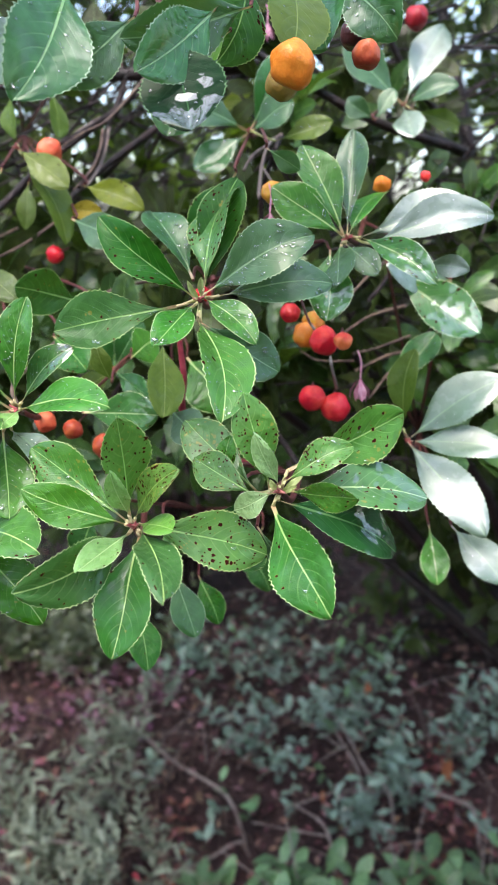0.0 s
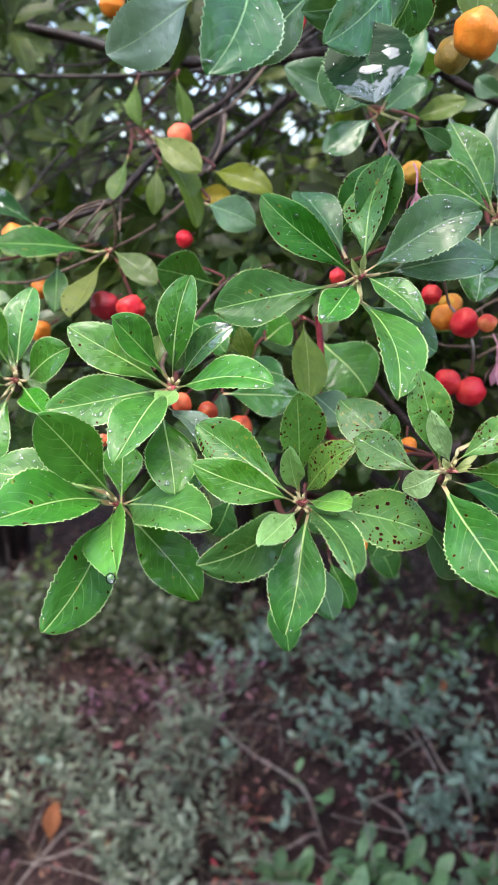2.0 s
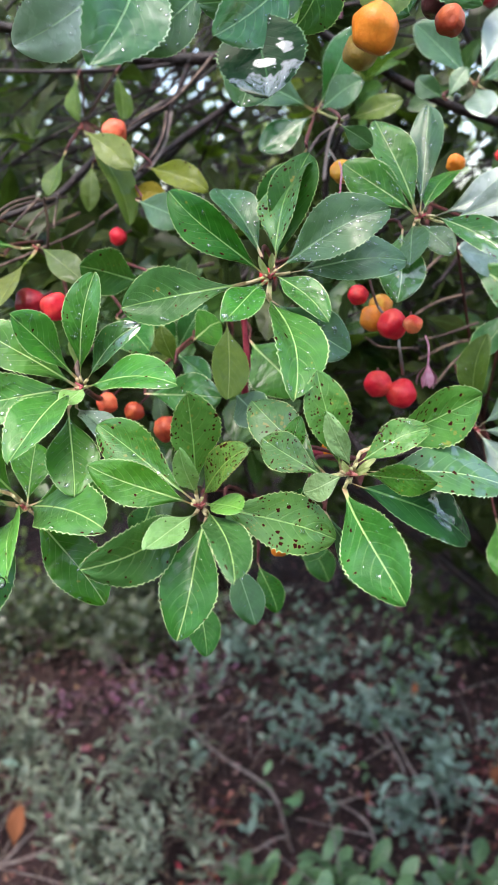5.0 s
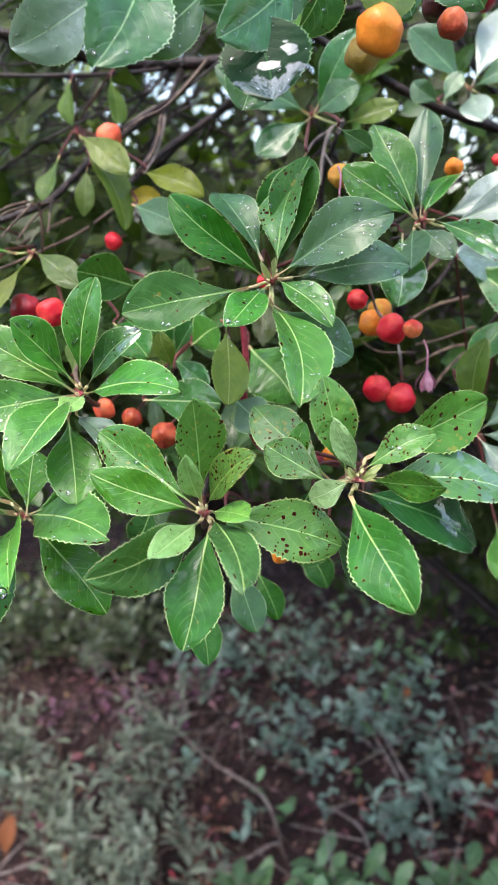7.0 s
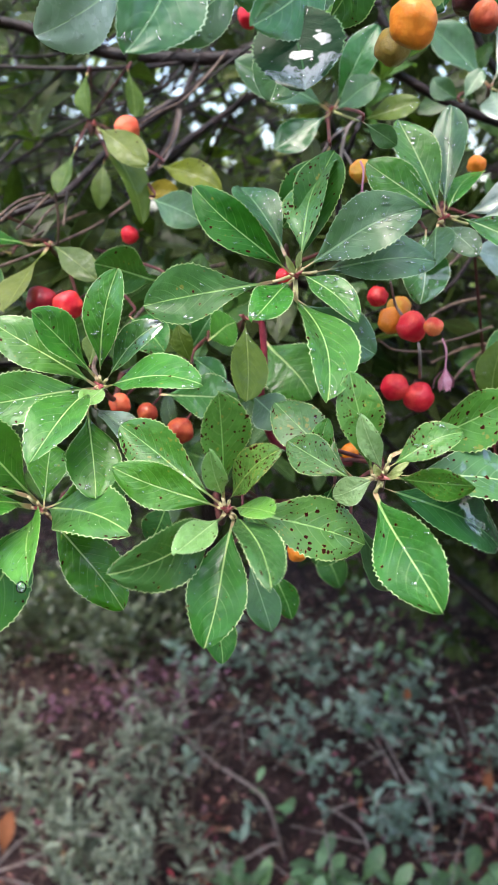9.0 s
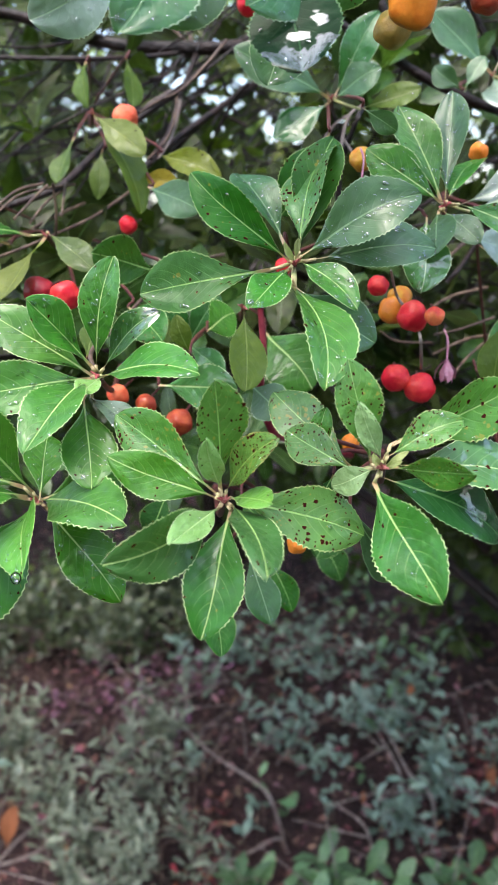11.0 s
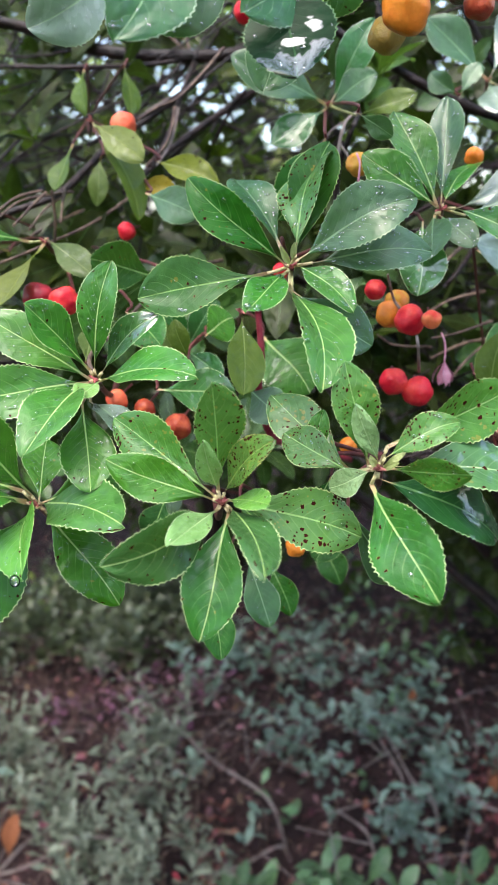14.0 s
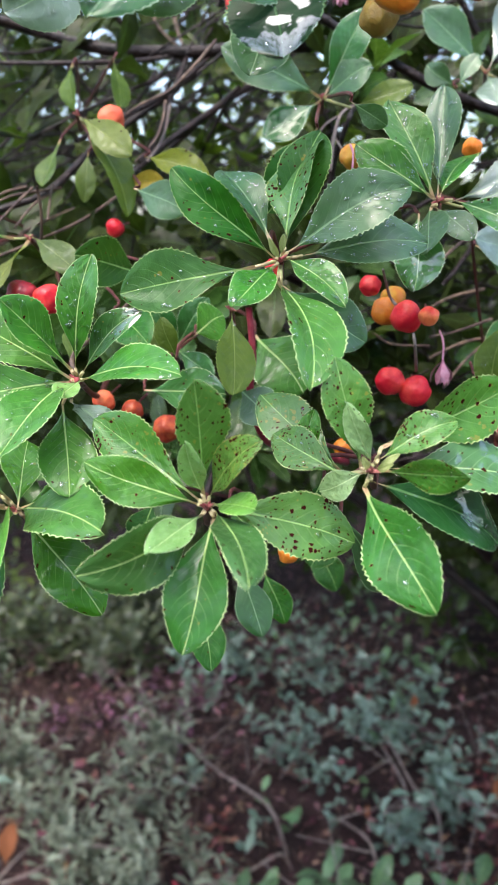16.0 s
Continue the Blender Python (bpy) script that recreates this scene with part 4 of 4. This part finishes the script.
    (-0.2586, 0.6708, 1.3330, 0.0074, "orange"),
    (-0.1584, 0.4556, 1.2696, 0.0034, "salmon"),
    (-0.021, 0.478, 1.201, 0.0056, "orange"),
    (0.1383, 0.7528, 1.5433, 0.0095, "darkred"),
    (0.0547, 0.4507, 1.4606, 0.0063, "brick"),
    (0.0539, 0.4849, 1.4757, 0.0072, "plum"),
    (0.1202, 0.6148, 1.4163, 0.0036, "red"),
]
FRUITS = FRUITS_A + FRUITS_B
FLOWERS = [
    (0.073, 0.571, 1.288, 0.016),
    (0.013, 0.534, 1.394, 0.012),
    (0.019, 0.752, 1.542, 0.014),
]


def build_fruit(x, y, z, radius, skin):
    bm = bmesh.new()
    bmesh.ops.create_icosphere(bm, subdivisions=4, radius=radius)
    for v in bm.verts:
        n = v.co.normalized()
        off = Vector((x, y, z)) * 50
        wart = 0.5 - noise.voronoi(n * 5.5 + off)[0][0]
        v.co *= 1 + 0.17 * noise.noise(n * 1.3 + Vector((x, z, y)) * 31) + 0.05 * wart + 0.018 * noise.noise(n * 11 + off)
    bm.transform(Matrix.Translation((x, y, z)))
    fruit = to_object("fruit", bm, SKINS[skin], tree)
    # the stalk leaves it behind, with a small star of sepals
    bm = bmesh.new()
    way = Vector((0.05, 1.0, 0.1)).normalized()
    foot = Vector((x, y, z)) + way * radius * 0.92
    tube(bm, [foot, foot + way * 0.008, foot + way * 0.018 + Vector((0.002, 0.008, 0.001))], 0.0006, 0.0008, sides=6)
    turn = way.to_track_quat('Z', 'Y').to_matrix().to_4x4()
    for k in range(5):
        m = Matrix.Translation(foot) @ turn @ pose(0, 0, 0, 0, 0, k * 72) @ pose(0, radius * 0.12, 0, -78, 0, 0)
        bmesh.ops.create_cone(bm, segments=4, radius1=radius * 0.10, radius2=0.0002, depth=radius * 0.3, matrix=m)
    to_object("stalk", bm, TWIG, fruit)


for row in FRUITS:
    build_fruit(*row)

# ---- withered flowers left among the fruit
for x, y, z, size in FLOWERS:
    bm = bmesh.new()
    for k in range(6):
        m = pose(x, y, z, 0, 0, k * 60) @ pose(0, 0, 0, -76 + 14 * (k % 2), 0, 0) @ Matrix.Diagonal((size * 0.36, size, size, 1))
        grid = [[bm.verts.new(m @ leaf_point(FORMS[k], u, v, 0.4)) for u in (-1, 0, 1)] for v in (0.02, 0.3, 0.6, 0.85, 1.0)]
        for a, c in zip(grid, grid[1:]):
            for j in (0, 1):
                bm.faces.new((a[j], a[j + 1], c[j + 1], c[j]))
    tube(bm, [(x, y, z), (x + 0.001, y + 0.006, z + 0.010), (x, y + 0.015, z + 0.016)], 0.0006, 0.0006, sides=5)
    to_object("withered_flower", bm, PETAL, tree, "withered pink flower among the fruit")

# ---- the shrub's inner foliage
inner = []
for _ in range(2000):
    y = rnd.uniform(0.70, 1.9) if rnd.random() < 0.6 else rnd.uniform(0.70, 1.1)
    if y < 0.78 and rnd.random() < 0.4:
        continue
    c = Vector((rnd.uniform(-0.8, 0.8) * (0.35 + 0.5 * y), y, rnd.uniform(0.85, 1.52 + 0.30 * (y - 0.6))))
    if c.z < 1.40 - 0.26 * y + 0.08 * noise.noise(c * 4) or (y < 0.8 and c.z > 1.37):
        continue
    if noise.noise(c * 8) < (0.0 if c.z > 1.4 and c.y < 1.35 else -0.26) and c.z > 1.3 or (c.x < 0.1 and c.z > 1.38 and c.y < 0.86):
        continue
    inner += whorl_places(c, (rnd.uniform(-0.6, 0.6), rnd.uniform(-1, 0.1), rnd.uniform(-0.1, 0.9)), rnd.randint(5, 8), 0.062)
leaf_cloud("inner_foliage", inner, DEEP, tree, "wet leaves deeper inside the shrub, coloured dark for the shade there")
# low skirts of leaves round the trunk, their dark colour standing for the hollow's shade
skirt = []
for _ in range(900):
    c = Vector((rnd.uniform(0.24, 1.3), rnd.uniform(1.8, 2.7), rnd.uniform(0.22, 1.05)))
    if noise.noise(c * 3.5) > -0.2 and c.z > 0.5 - 0.3 * (c.x - 0.3):
        skirt += whorl_places(c, (rnd.uniform(-0.6, 0.6), rnd.uniform(-1, 0.1), rnd.uniform(-0.4, 0.5)), rnd.randint(5, 8), 0.062)
for _ in range(110):
    c = Vector((rnd.uniform(0.22, 0.66), rnd.uniform(0.98, 1.30), rnd.uniform(0.86, 1.05)))
    skirt += whorl_places(c, (rnd.uniform(-0.6, 0.6), rnd.uniform(-1, 0.1), rnd.uniform(-0.6, 0.3)), rnd.randint(4, 7), 0.058)
leaf_cloud("low_foliage", skirt, DEEP, tree, "low leaves round the trunk, coloured dark for the shaded hollow")
# shoots on its outer face, their half light given by a mid-tone green
outer = []
for _ in range(330):
    c = Vector((rnd.uniform(-0.42, 0.42), rnd.uniform(0.62, 0.98), rnd.uniform(1.10, 1.50)))
    if c.z < 1.31 - 0.22 * c.y + 0.08 * noise.noise(c * 4) or noise.noise(c * 7 + Vector((3, 1, 5))) < -0.05 or (c.x < 0.02 and c.z > 1.34) or (0.07 < c.x / c.y < 0.19 and 1.16 < c.z < 1.37 and c.y > 0.6):
        continue
    outer += whorl_places(c, (rnd.uniform(-0.5, 0.5), rnd.uniform(-1, -0.2), rnd.uniform(0, 0.8)), rnd.randint(4, 7), 0.055)
leaf_cloud("outer_foliage", outer, MID, tree, "mid-green wet leaves on the shrub's outer twigs")
# yellowing small leaves hang inside the upper twigs
hanging = []
for _ in range(150):
    c = Vector((rnd.uniform(-0.45, 0.1), rnd.uniform(0.86, 1.25), rnd.uniform(1.32, 1.58)))
    if noise.noise(c * 6 + Vector((7, 2, 4))) > -0.1:
        hanging += whorl_places(c, (rnd.uniform(-0.6, 0.6), rnd.uniform(-0.6, 0.2), rnd.uniform(-0.9, 0.1)), rnd.randint(2, 5), 0.045, 40)
leaf_cloud("hanging_foliage", hanging, YELLOWING, tree, "olive and yellowing leaves hanging inside the shrub")
# a crown added over it, mostly above the view, to keep the inside dim
crown = []
for _ in range(520):
    c = Vector((rnd.gauss(0.1, 0.85), rnd.uniform(1.15, 3.0), rnd.uniform(1.95, 2.75)))
    crown += whorl_places(c, (rnd.uniform(-0.6, 0.6), rnd.uniform(-0.6, 0.4), 1), rnd.randint(5, 8), 0.115)
leaf_cloud("crown_foliage", crown, DEEP, tree, "leaf mass added overhead as a crown to dim the shrub's inside")
# limbs added to carry that crown
for tip in ((-0.5, 1.5, 2.3), (0.2, 1.9, 2.5), (0.9, 1.7, 2.4), (0.5, 1.2, 2.2)):
    bm = bmesh.new()
    tube(bm, [FORK, Vector(FORK).lerp(Vector(tip), 0.5) + Vector((0.08, 0.1, 0)), tip], 0.02, 0.006, sides=8)
    to_object("limb", bm, BARK, tree)
# twigs that carry it
bm = bmesh.new()
for _ in range(230):
    a = Vector((rnd.gauss(-0.1, 0.35), rnd.uniform(1.0, 1.7), rnd.uniform(1.1, 1.75)))
    b = a + Vector((rnd.uniform(-0.25, 0.25), rnd.uniform(-0.25, 0.1), rnd.uniform(0.0, 0.22)))
    tube(bm, [a, a.lerp(b, 0.5) + Vector((0, 0, rnd.uniform(-0.02, 0.02))), b], 0.0028, 0.0010, sides=5, steps=3)
for _ in range(150):
    # wet twigs slant up through the open upper part
    a = Vector((rnd.uniform(-0.5, 0.25), rnd.uniform(0.84, 1.2), rnd.uniform(1.34, 1.6)))
    b = a + Vector((rnd.uniform(0.02, 0.22), rnd.uniform(-0.06, 0.12), rnd.uniform(-0.02, 0.16)))
    tube(bm, [a, a.lerp(b, 0.5) + Vector((0, 0, rnd.uniform(-0.012, 0.012))), b], 0.0009, rnd.uniform(0.0012, 0.0026), sides=5, steps=3)
for _ in range(70):
    # tangled twigs behind the red fruit
    a = Vector((rnd.uniform(0.05, 0.28), rnd.uniform(0.72, 0.95), rnd.uniform(1.16, 1.38)))
    b = a + Vector((rnd.uniform(-0.12, 0.12), rnd.uniform(-0.05, 0.05), rnd.uniform(-0.05, 0.09)))
    tube(bm, [a, a.lerp(b, 0.5) + Vector((0, 0, rnd.uniform(-0.012, 0.012))), b], 0.0009, rnd.uniform(0.0010, 0.0022), sides=5, steps=3)
tagged(to_object("fine_twigs", bm, BARK, tree), "thin dark twigs inside the shrub", kind="stuff")

# ---- shrubs behind, plus unseen ones beside and behind the camera that block light
for n, (x, y, h, w, count) in enumerate(((-1.3, 3.0, 2.1, 0.85, 950), (0.1, 3.3, 2.15, 0.95, 560), (1.4, 3.0, 2.3, 0.85, 850), (-2.0, 5.0, 2.9, 1.3, 560), (0.3, 5.4, 3.0, 1.4, 430), (2.2, 5.0, 3.2, 1.3, 600), (-2.6, 1.6, 2.6, 0.9, 420), (2.6, 1.5, 2.7, 0.9, 420), (-0.9, 7.5, 4.2, 2.0, 300), (2.6, 7.8, 4.8, 2.0, 420), (-4.2, 7.0, 4.6, 2.0, 420), (-1.55, 3.7, 2.6, 0.8, 720), (0.85, 2.45, 1.9, 0.5, 600), (-0.25, 2.75, 2.0, 0.55, 480), (-2.3, -2.6, 4.2, 1.7, 760), (0.3, -3.4, 4.4, 1.8, 760), (2.6, -2.4, 4.0, 1.7, 760))):
    bush = tagged(new("surrounding_shrub"), "dense green shrub around the fruiting one; unseen ones are added to block light", "shrub", "shrubs behind")
    bush.matrix_basis = pose(x, y, 0)
    for k in range(5):
        a = 2 * math.pi * k / 5 + n
        tip = (x + 0.6 * w * math.cos(a), y + 0.5 * w * math.sin(a), h * 0.8)
        bm = bmesh.new()
        tube(bm, [(x + 0.03 * math.cos(a), y + 0.03 * math.sin(a), -0.05), (x + 0.2 * w * math.cos(a), y + 0.2 * w * math.sin(a), h * 0.35), tip], 0.028, 0.006)
        to_object("stem", bm, BARK, bush)
    places = []
    low = 0.2 if 2.3 < y < 4 and x < 0 else 0.04
    for _ in range(count):
        d = Vector((rnd.gauss(0, 1), rnd.gauss(0, 1), 0)).normalized() * rnd.uniform(0.1, 1.0) ** 0.5
        up = rnd.random() ** (1.12 if 2.3 < y < 4 else 1.0)
        c = Vector((x + d.x * w * (1 - 0.4 * up), y + d.y * w * 0.7, h * (low + (1 - low) * up)))
        places += whorl_places(c, (d.x, d.y - 0.6, rnd.uniform(0, 0.8)), rnd.randint(5, 8), 0.07 if 2.3 < y < 4 else 0.11)
    # the far shrubs' sunlight comes from their lighter leaf colour
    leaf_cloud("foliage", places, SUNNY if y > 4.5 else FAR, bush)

# ---- ground cover and litter
FALLEN_TWIGS_A = [
    (0.003, [(0.18, 1.95, 0.10), (0.22, 1.79, 0.10), (0.25, 1.66, 0.10)]),
    (0.004, [(-0.33, 1.87, 0.10), (-0.20, 1.71, 0.10), (-0.07, 1.59, 0.10)]),
    (0.003, [(0.09, 1.53, 0.12), (0.15, 1.46, 0.12)]),
    (0.004, [(-0.64, 1.36, 0.08), (-0.56, 1.40, 0.08), (-0.49, 1.47, 0.08), (-0.39, 1.47, 0.08)]),
    (0.0035, [(-0.66, 1.23, 0.08), (-0.64, 1.33, 0.08), (-0.58, 1.48, 0.08)]),
    (0.0035, [(-0.19, 1.40, 0.06), (-0.11, 1.44, 0.06), (-0.04, 1.49, 0.06)]),
    (0.0035, [(-0.66, 1.76, 0.08), (-0.60, 1.68, 0.08), (-0.44, 1.68, 0.08)]),
    (0.004, [(0.37, 1.63, 0.10), (0.43, 1.58, 0.10), (0.49, 1.53, 0.10)]),
]
FALLEN_TWIGS_B = [
    (0.0035, [(0.19, 1.94, 0.10), (0.24, 1.81, 0.10), (0.27, 1.67, 0.10), (0.31, 1.59, 0.10)]),
    (0.003, [(0.21, 1.53, 0.10), (0.27, 1.61, 0.10), (0.36, 1.65, 0.10)]),
]
FALLEN_TWIGS = FALLEN_TWIGS_A + FALLEN_TWIGS_B
FALLEN_LEAVES = [
    (-0.606, 1.383, 0.140, 0.088),
    (0.312, 1.948, 0.120, 0.05),
    (0.152, 1.567, 0.100, 0.03),
    (-0.917, 1.711, 0.100, 0.05),
    (0.467, 1.680, 0.060, 0.06),
]
SAGE_SPOTS = [(-0.36, 1.82, 0.12), (-0.37, 1.63, 0.13), (-0.37, 1.51, 0.12), (-0.32, 1.42, 0.11), (-0.37, 1.36, 0.12), (-0.70, 1.70, 0.13), (-0.62, 1.66, 0.10), (-0.23, 1.45, 0.07), (-0.93, 1.90, 0.15), (-0.88, 1.72, 0.12), (-0.78, 1.59, 0.10), (-0.58, 1.53, 0.08), (-0.62, 2.28, 0.12)]
HERB_SPOTS = [(-0.59, 2.37, 0.18), (-0.86, 2.36, 0.18), (-0.38, 2.40, 0.15), (-1.10, 2.32, 0.18), (-0.75, 2.62, 0.18), (-0.45, 2.66, 0.18)]
YELLOW_SPOTS = [(-1.02, 2.58, 0.12)]
COVER_SPOTS = [(-0.28, 1.74, 0.09), (0.06, 1.61, 0.13), (0.04, 1.82, 0.15), (0.14, 1.67, 0.13), (0.25, 1.61, 0.13), (-0.12, 1.47, 0.09), (0.38, 1.80, 0.16), (0.20, 1.98, 0.17), (0.34, 2.08, 0.16), (0.06, 2.20, 0.22), (-0.12, 1.97, 0.13), (-0.21, 2.22, 0.16), (0.38, 1.64, 0.10), (0.60, 1.66, 0.15), (0.56, 1.88, 0.12)]
LUSH_SPOTS = [(0.04, 1.31, 0.08), (0.18, 1.33, 0.10), (0.30, 1.33, 0.10), (-0.03, 1.27, 0.10), (0.42, 1.33, 0.12), (0.10, 1.24, 0.20)]
MAUVE_SPOTS = [(-0.43, 2.10, 0.24), (-0.32, 2.11, 0.12), (-0.54, 2.17, 0.15)]
RED_SPOTS = [(0.46, 1.75, 0.12), (0.43, 1.57, 0.10), (0.38, 1.42, 0.10), (-0.14, 1.38, 0.10), (-0.18, 1.54, 0.08)]


def near(spots, x, y):
    """How deep a place lies within the clumps; a little noise frays their rims."""
    return max(1 - math.hypot(x - a, (y - c) * 0.8) / r for a, c, r in spots) + 0.8 * patch(x, y, 4.0, 8.0)


def scatter(count, x0, x1, y0, y1, keep, make):
    out = []
    for _ in range(count):
        x, y = rnd.uniform(x0, x1), rnd.uniform(y0, y1)
        if keep(x, y):
            out += make(x, y)
    return out


def patch(x, y, seed, scale=2.2):
    return noise.noise((x * scale + seed, y * scale, seed * 3.1))


def flat_leaf(x, y):
    s = rnd.uniform(0.008, 0.034)
    return [pose(x, y, ground_z(x, y) + rnd.choice((0.01, 0.02, 0.03, 0.05, 0.07)), rnd.uniform(-50, 50), rnd.uniform(-50, 50), rnd.uniform(0, 360)) @ Matrix.Diagonal((s * rnd.choice((0.12, 0.2, 0.35, 0.5)), s, s, 1))]


def sprig(height, size, lean, per, wide=0.42):
    def make(x, y):
        out = []
        h = height * rnd.uniform(0.5, 1.2)
        dx, dy = rnd.uniform(-lean, lean), rnd.uniform(-lean, lean)
        for k in range(per):
            f = (k + 0.6) / per
            s = size * rnd.uniform(0.6, 1.25)
            out.append(pose(x + dx * f * h, y + dy * f * h, ground_z(x, y) + f * h, rnd.uniform(0, 60), rnd.uniform(-30, 30), k * 137.5 + rnd.uniform(-30, 30)) @ Matrix.Diagonal((s * wide, s, s, 1)))
        return out
    return make


litter = scatter(23000, -1.8, 1.8, 0.9, 4.2, lambda x, y: True, flat_leaf)
leaf_cloud("leaf_litter", litter, LITTER, None, "fallen brown leaves covering the ground", simple=True)
mauve = scatter(5000, -0.9, 0.2, 1.6, 2.8, lambda x, y: near(MAUVE_SPOTS, x, y) > 0.15, flat_leaf)
leaf_cloud("mauve_litter", mauve, MAUVE, None, "heap of mauve fallen leaves and petals", simple=True)
red = scatter(9000, -0.9, 1.0, 1.1, 2.2, lambda x, y: near(RED_SPOTS, x, y) > 0.15, flat_leaf)
leaf_cloud("red_litter", red, REDLEAF, None, "red-brown fallen leaves on the soil", simple=True)


def clumps(name, spots, count, box, keep, make, mat, label, group):
    """Low plants: every sprig joins the clump it stands nearest to, and every clump is a plant of its own."""
    heaps = [[] for _ in spots]
    for _ in range(count):
        x, y = rnd.uniform(*box[:2]), rnd.uniform(*box[2:])
        if keep(x, y):
            i = min(range(len(spots)), key=lambda k: math.hypot(x - spots[k][0], y - spots[k][1]) / spots[k][2])
            heaps[i] += make(x, y)
    for heap in heaps:
        if heap:
            foot = heap[0].translation
            plant = tagged(new(name), label, "plant", group)
            plant.matrix_basis = pose(foot.x, foot.y, ground_z(foot.x, foot.y))
            leaf_cloud("foliage", heap, mat, plant)
            for m in rnd.sample(heap, min(4, len(heap))):
                tip = m.translation
                bm = bmesh.new()
                tube(bm, [(tip.x, tip.y, ground_z(tip.x, tip.y) - 0.01), (tip.x + 0.006, tip.y, tip.z * 0.5), tip], 0.0016, 0.0009, sides=5, steps=3)
                to_object("stem", bm, TAN, plant)


clumps("sage_plant", SAGE_SPOTS, 2600, (-1.6, 0.3, 0.9, 3.2), lambda x, y: near(SAGE_SPOTS, x, y) + 0.9 * patch(x, y, 2.0, 17.0) > 0.5, sprig(0.20, 0.042, 0.5, 18, 0.26), SAGE, "grey-green low herb with small narrow leaves on bare ground", "grey-green herbs")
clumps("creeping_plant", COVER_SPOTS, 1900, (-0.9, 1.7, 0.9, 3.4), lambda x, y: near(COVER_SPOTS, x, y) > 0.34 or rnd.random() < 0.01, sprig(0.17, 0.042, 0.8, 13), IVY, "low dark blue-green ground plant with small glossy leaves", "ground plants")
clumps("seedling", LUSH_SPOTS, 260, (-0.3, 1.0, 0.8, 1.7), lambda x, y: y < 1.42 and near(LUSH_SPOTS, x, y) > 0.15, sprig(0.10, 0.072, 0.6, 7), LUSH, "fresh green broad-leaved young plant among the litter", "young plants")
clumps("leafy_herb", HERB_SPOTS, 1100, (-1.4, -0.1, 2.1, 2.9), lambda x, y: near(HERB_SPOTS, x, y) > 0.25, sprig(0.20, 0.036, 0.7, 11, 0.5), HERB, "dark olive-green low herb with small wet leaves", "leafy herbs")
clumps("seedling", YELLOW_SPOTS, 110, (-1.3, -0.6, 2.3, 2.9), lambda x, y: near(YELLOW_SPOTS, x, y) > 0.3, sprig(0.30, 0.055, 0.6, 10), SUNNY, "yellow-green young plant by the foot of the shrubs", "young plants")
strays = scatter(22, -0.1, 1.2, 1.6, 2.8, lambda x, y: True, sprig(0.18, 0.055, 0.8, 6))
leaf_cloud("stray_seedlings", strays, LUSH, None, "scattered bright green seedlings")
bm = bmesh.new()
for _ in range(300):
    x, y, a = rnd.uniform(-1.3, 1.3), rnd.uniform(1.0, 3.0), rnd.uniform(0, math.pi)
    n = rnd.uniform(0.06, 0.3)
    z = ground_z(x, y) + rnd.uniform(0.02, 0.14)
    tube(bm, [(x, y, z), (x + n * 0.5 * math.cos(a), y + n * 0.5 * math.sin(a), z + rnd.uniform(0, 0.03)), (x + n * math.cos(a), y + n * math.sin(a), z + rnd.uniform(-0.02, 0.03))], 0.0016, 0.0008, sides=5, steps=3)
tagged(to_object("dry_stems", bm, STRAW), "thin dry stems and twigs lying on the ground", kind="stuff")
bm = bmesh.new()
for _ in range(130):
    x, y, a = rnd.uniform(-1.0, -0.1), rnd.uniform(1.15, 2.2), rnd.uniform(0, 2 * math.pi)
    n, z = rnd.uniform(0.10, 0.26), ground_z(x, y)
    dx, dy = math.cos(a), math.sin(a)
    tube(bm, [(x, y, z), (x + n * 0.35 * dx, y + n * 0.35 * dy, z + n * 0.6), (x + n * 0.8 * dx, y + n * 0.8 * dy, z + n * 0.62), (x + n * 1.2 * dx, y + n * 1.2 * dy, z + n * 0.3)], 0.0013, 0.0006, sides=5, steps=3)
tagged(to_object("withered_grass", bm, TAN), "arching withered brown grass stalks", kind="stuff")

for radius, points in FALLEN_TWIGS:
    bm = bmesh.new()
    foot = Vector(points[-1]).lerp(Vector(points[-2]), -0.35)
    tube(bm, [*points, (foot.x, foot.y, ground_z(foot.x, foot.y))], radius * 0.7, radius, sides=6)
    tagged(to_object("fallen_twig", bm, STRAW), "thin grey dry twig lying among the ground plants", "twig", "fallen twigs")
for x, y, z, length in FALLEN_LEAVES:
    ob = new("fallen_leaf", LEAF_MESHES[3])
    ob.matrix_basis = pose(x, y, z - length * 0.35, 68, 12, rnd.uniform(-20, 20)) @ Matrix.Diagonal((length * 0.42, length, length, 1))
    ob.material_slots[0].link = 'OBJECT'
    ob.material_slots[0].material = RUST
    tagged(ob, "rust-orange dead leaf caught among the low plants", "leaf", "fallen leaves")
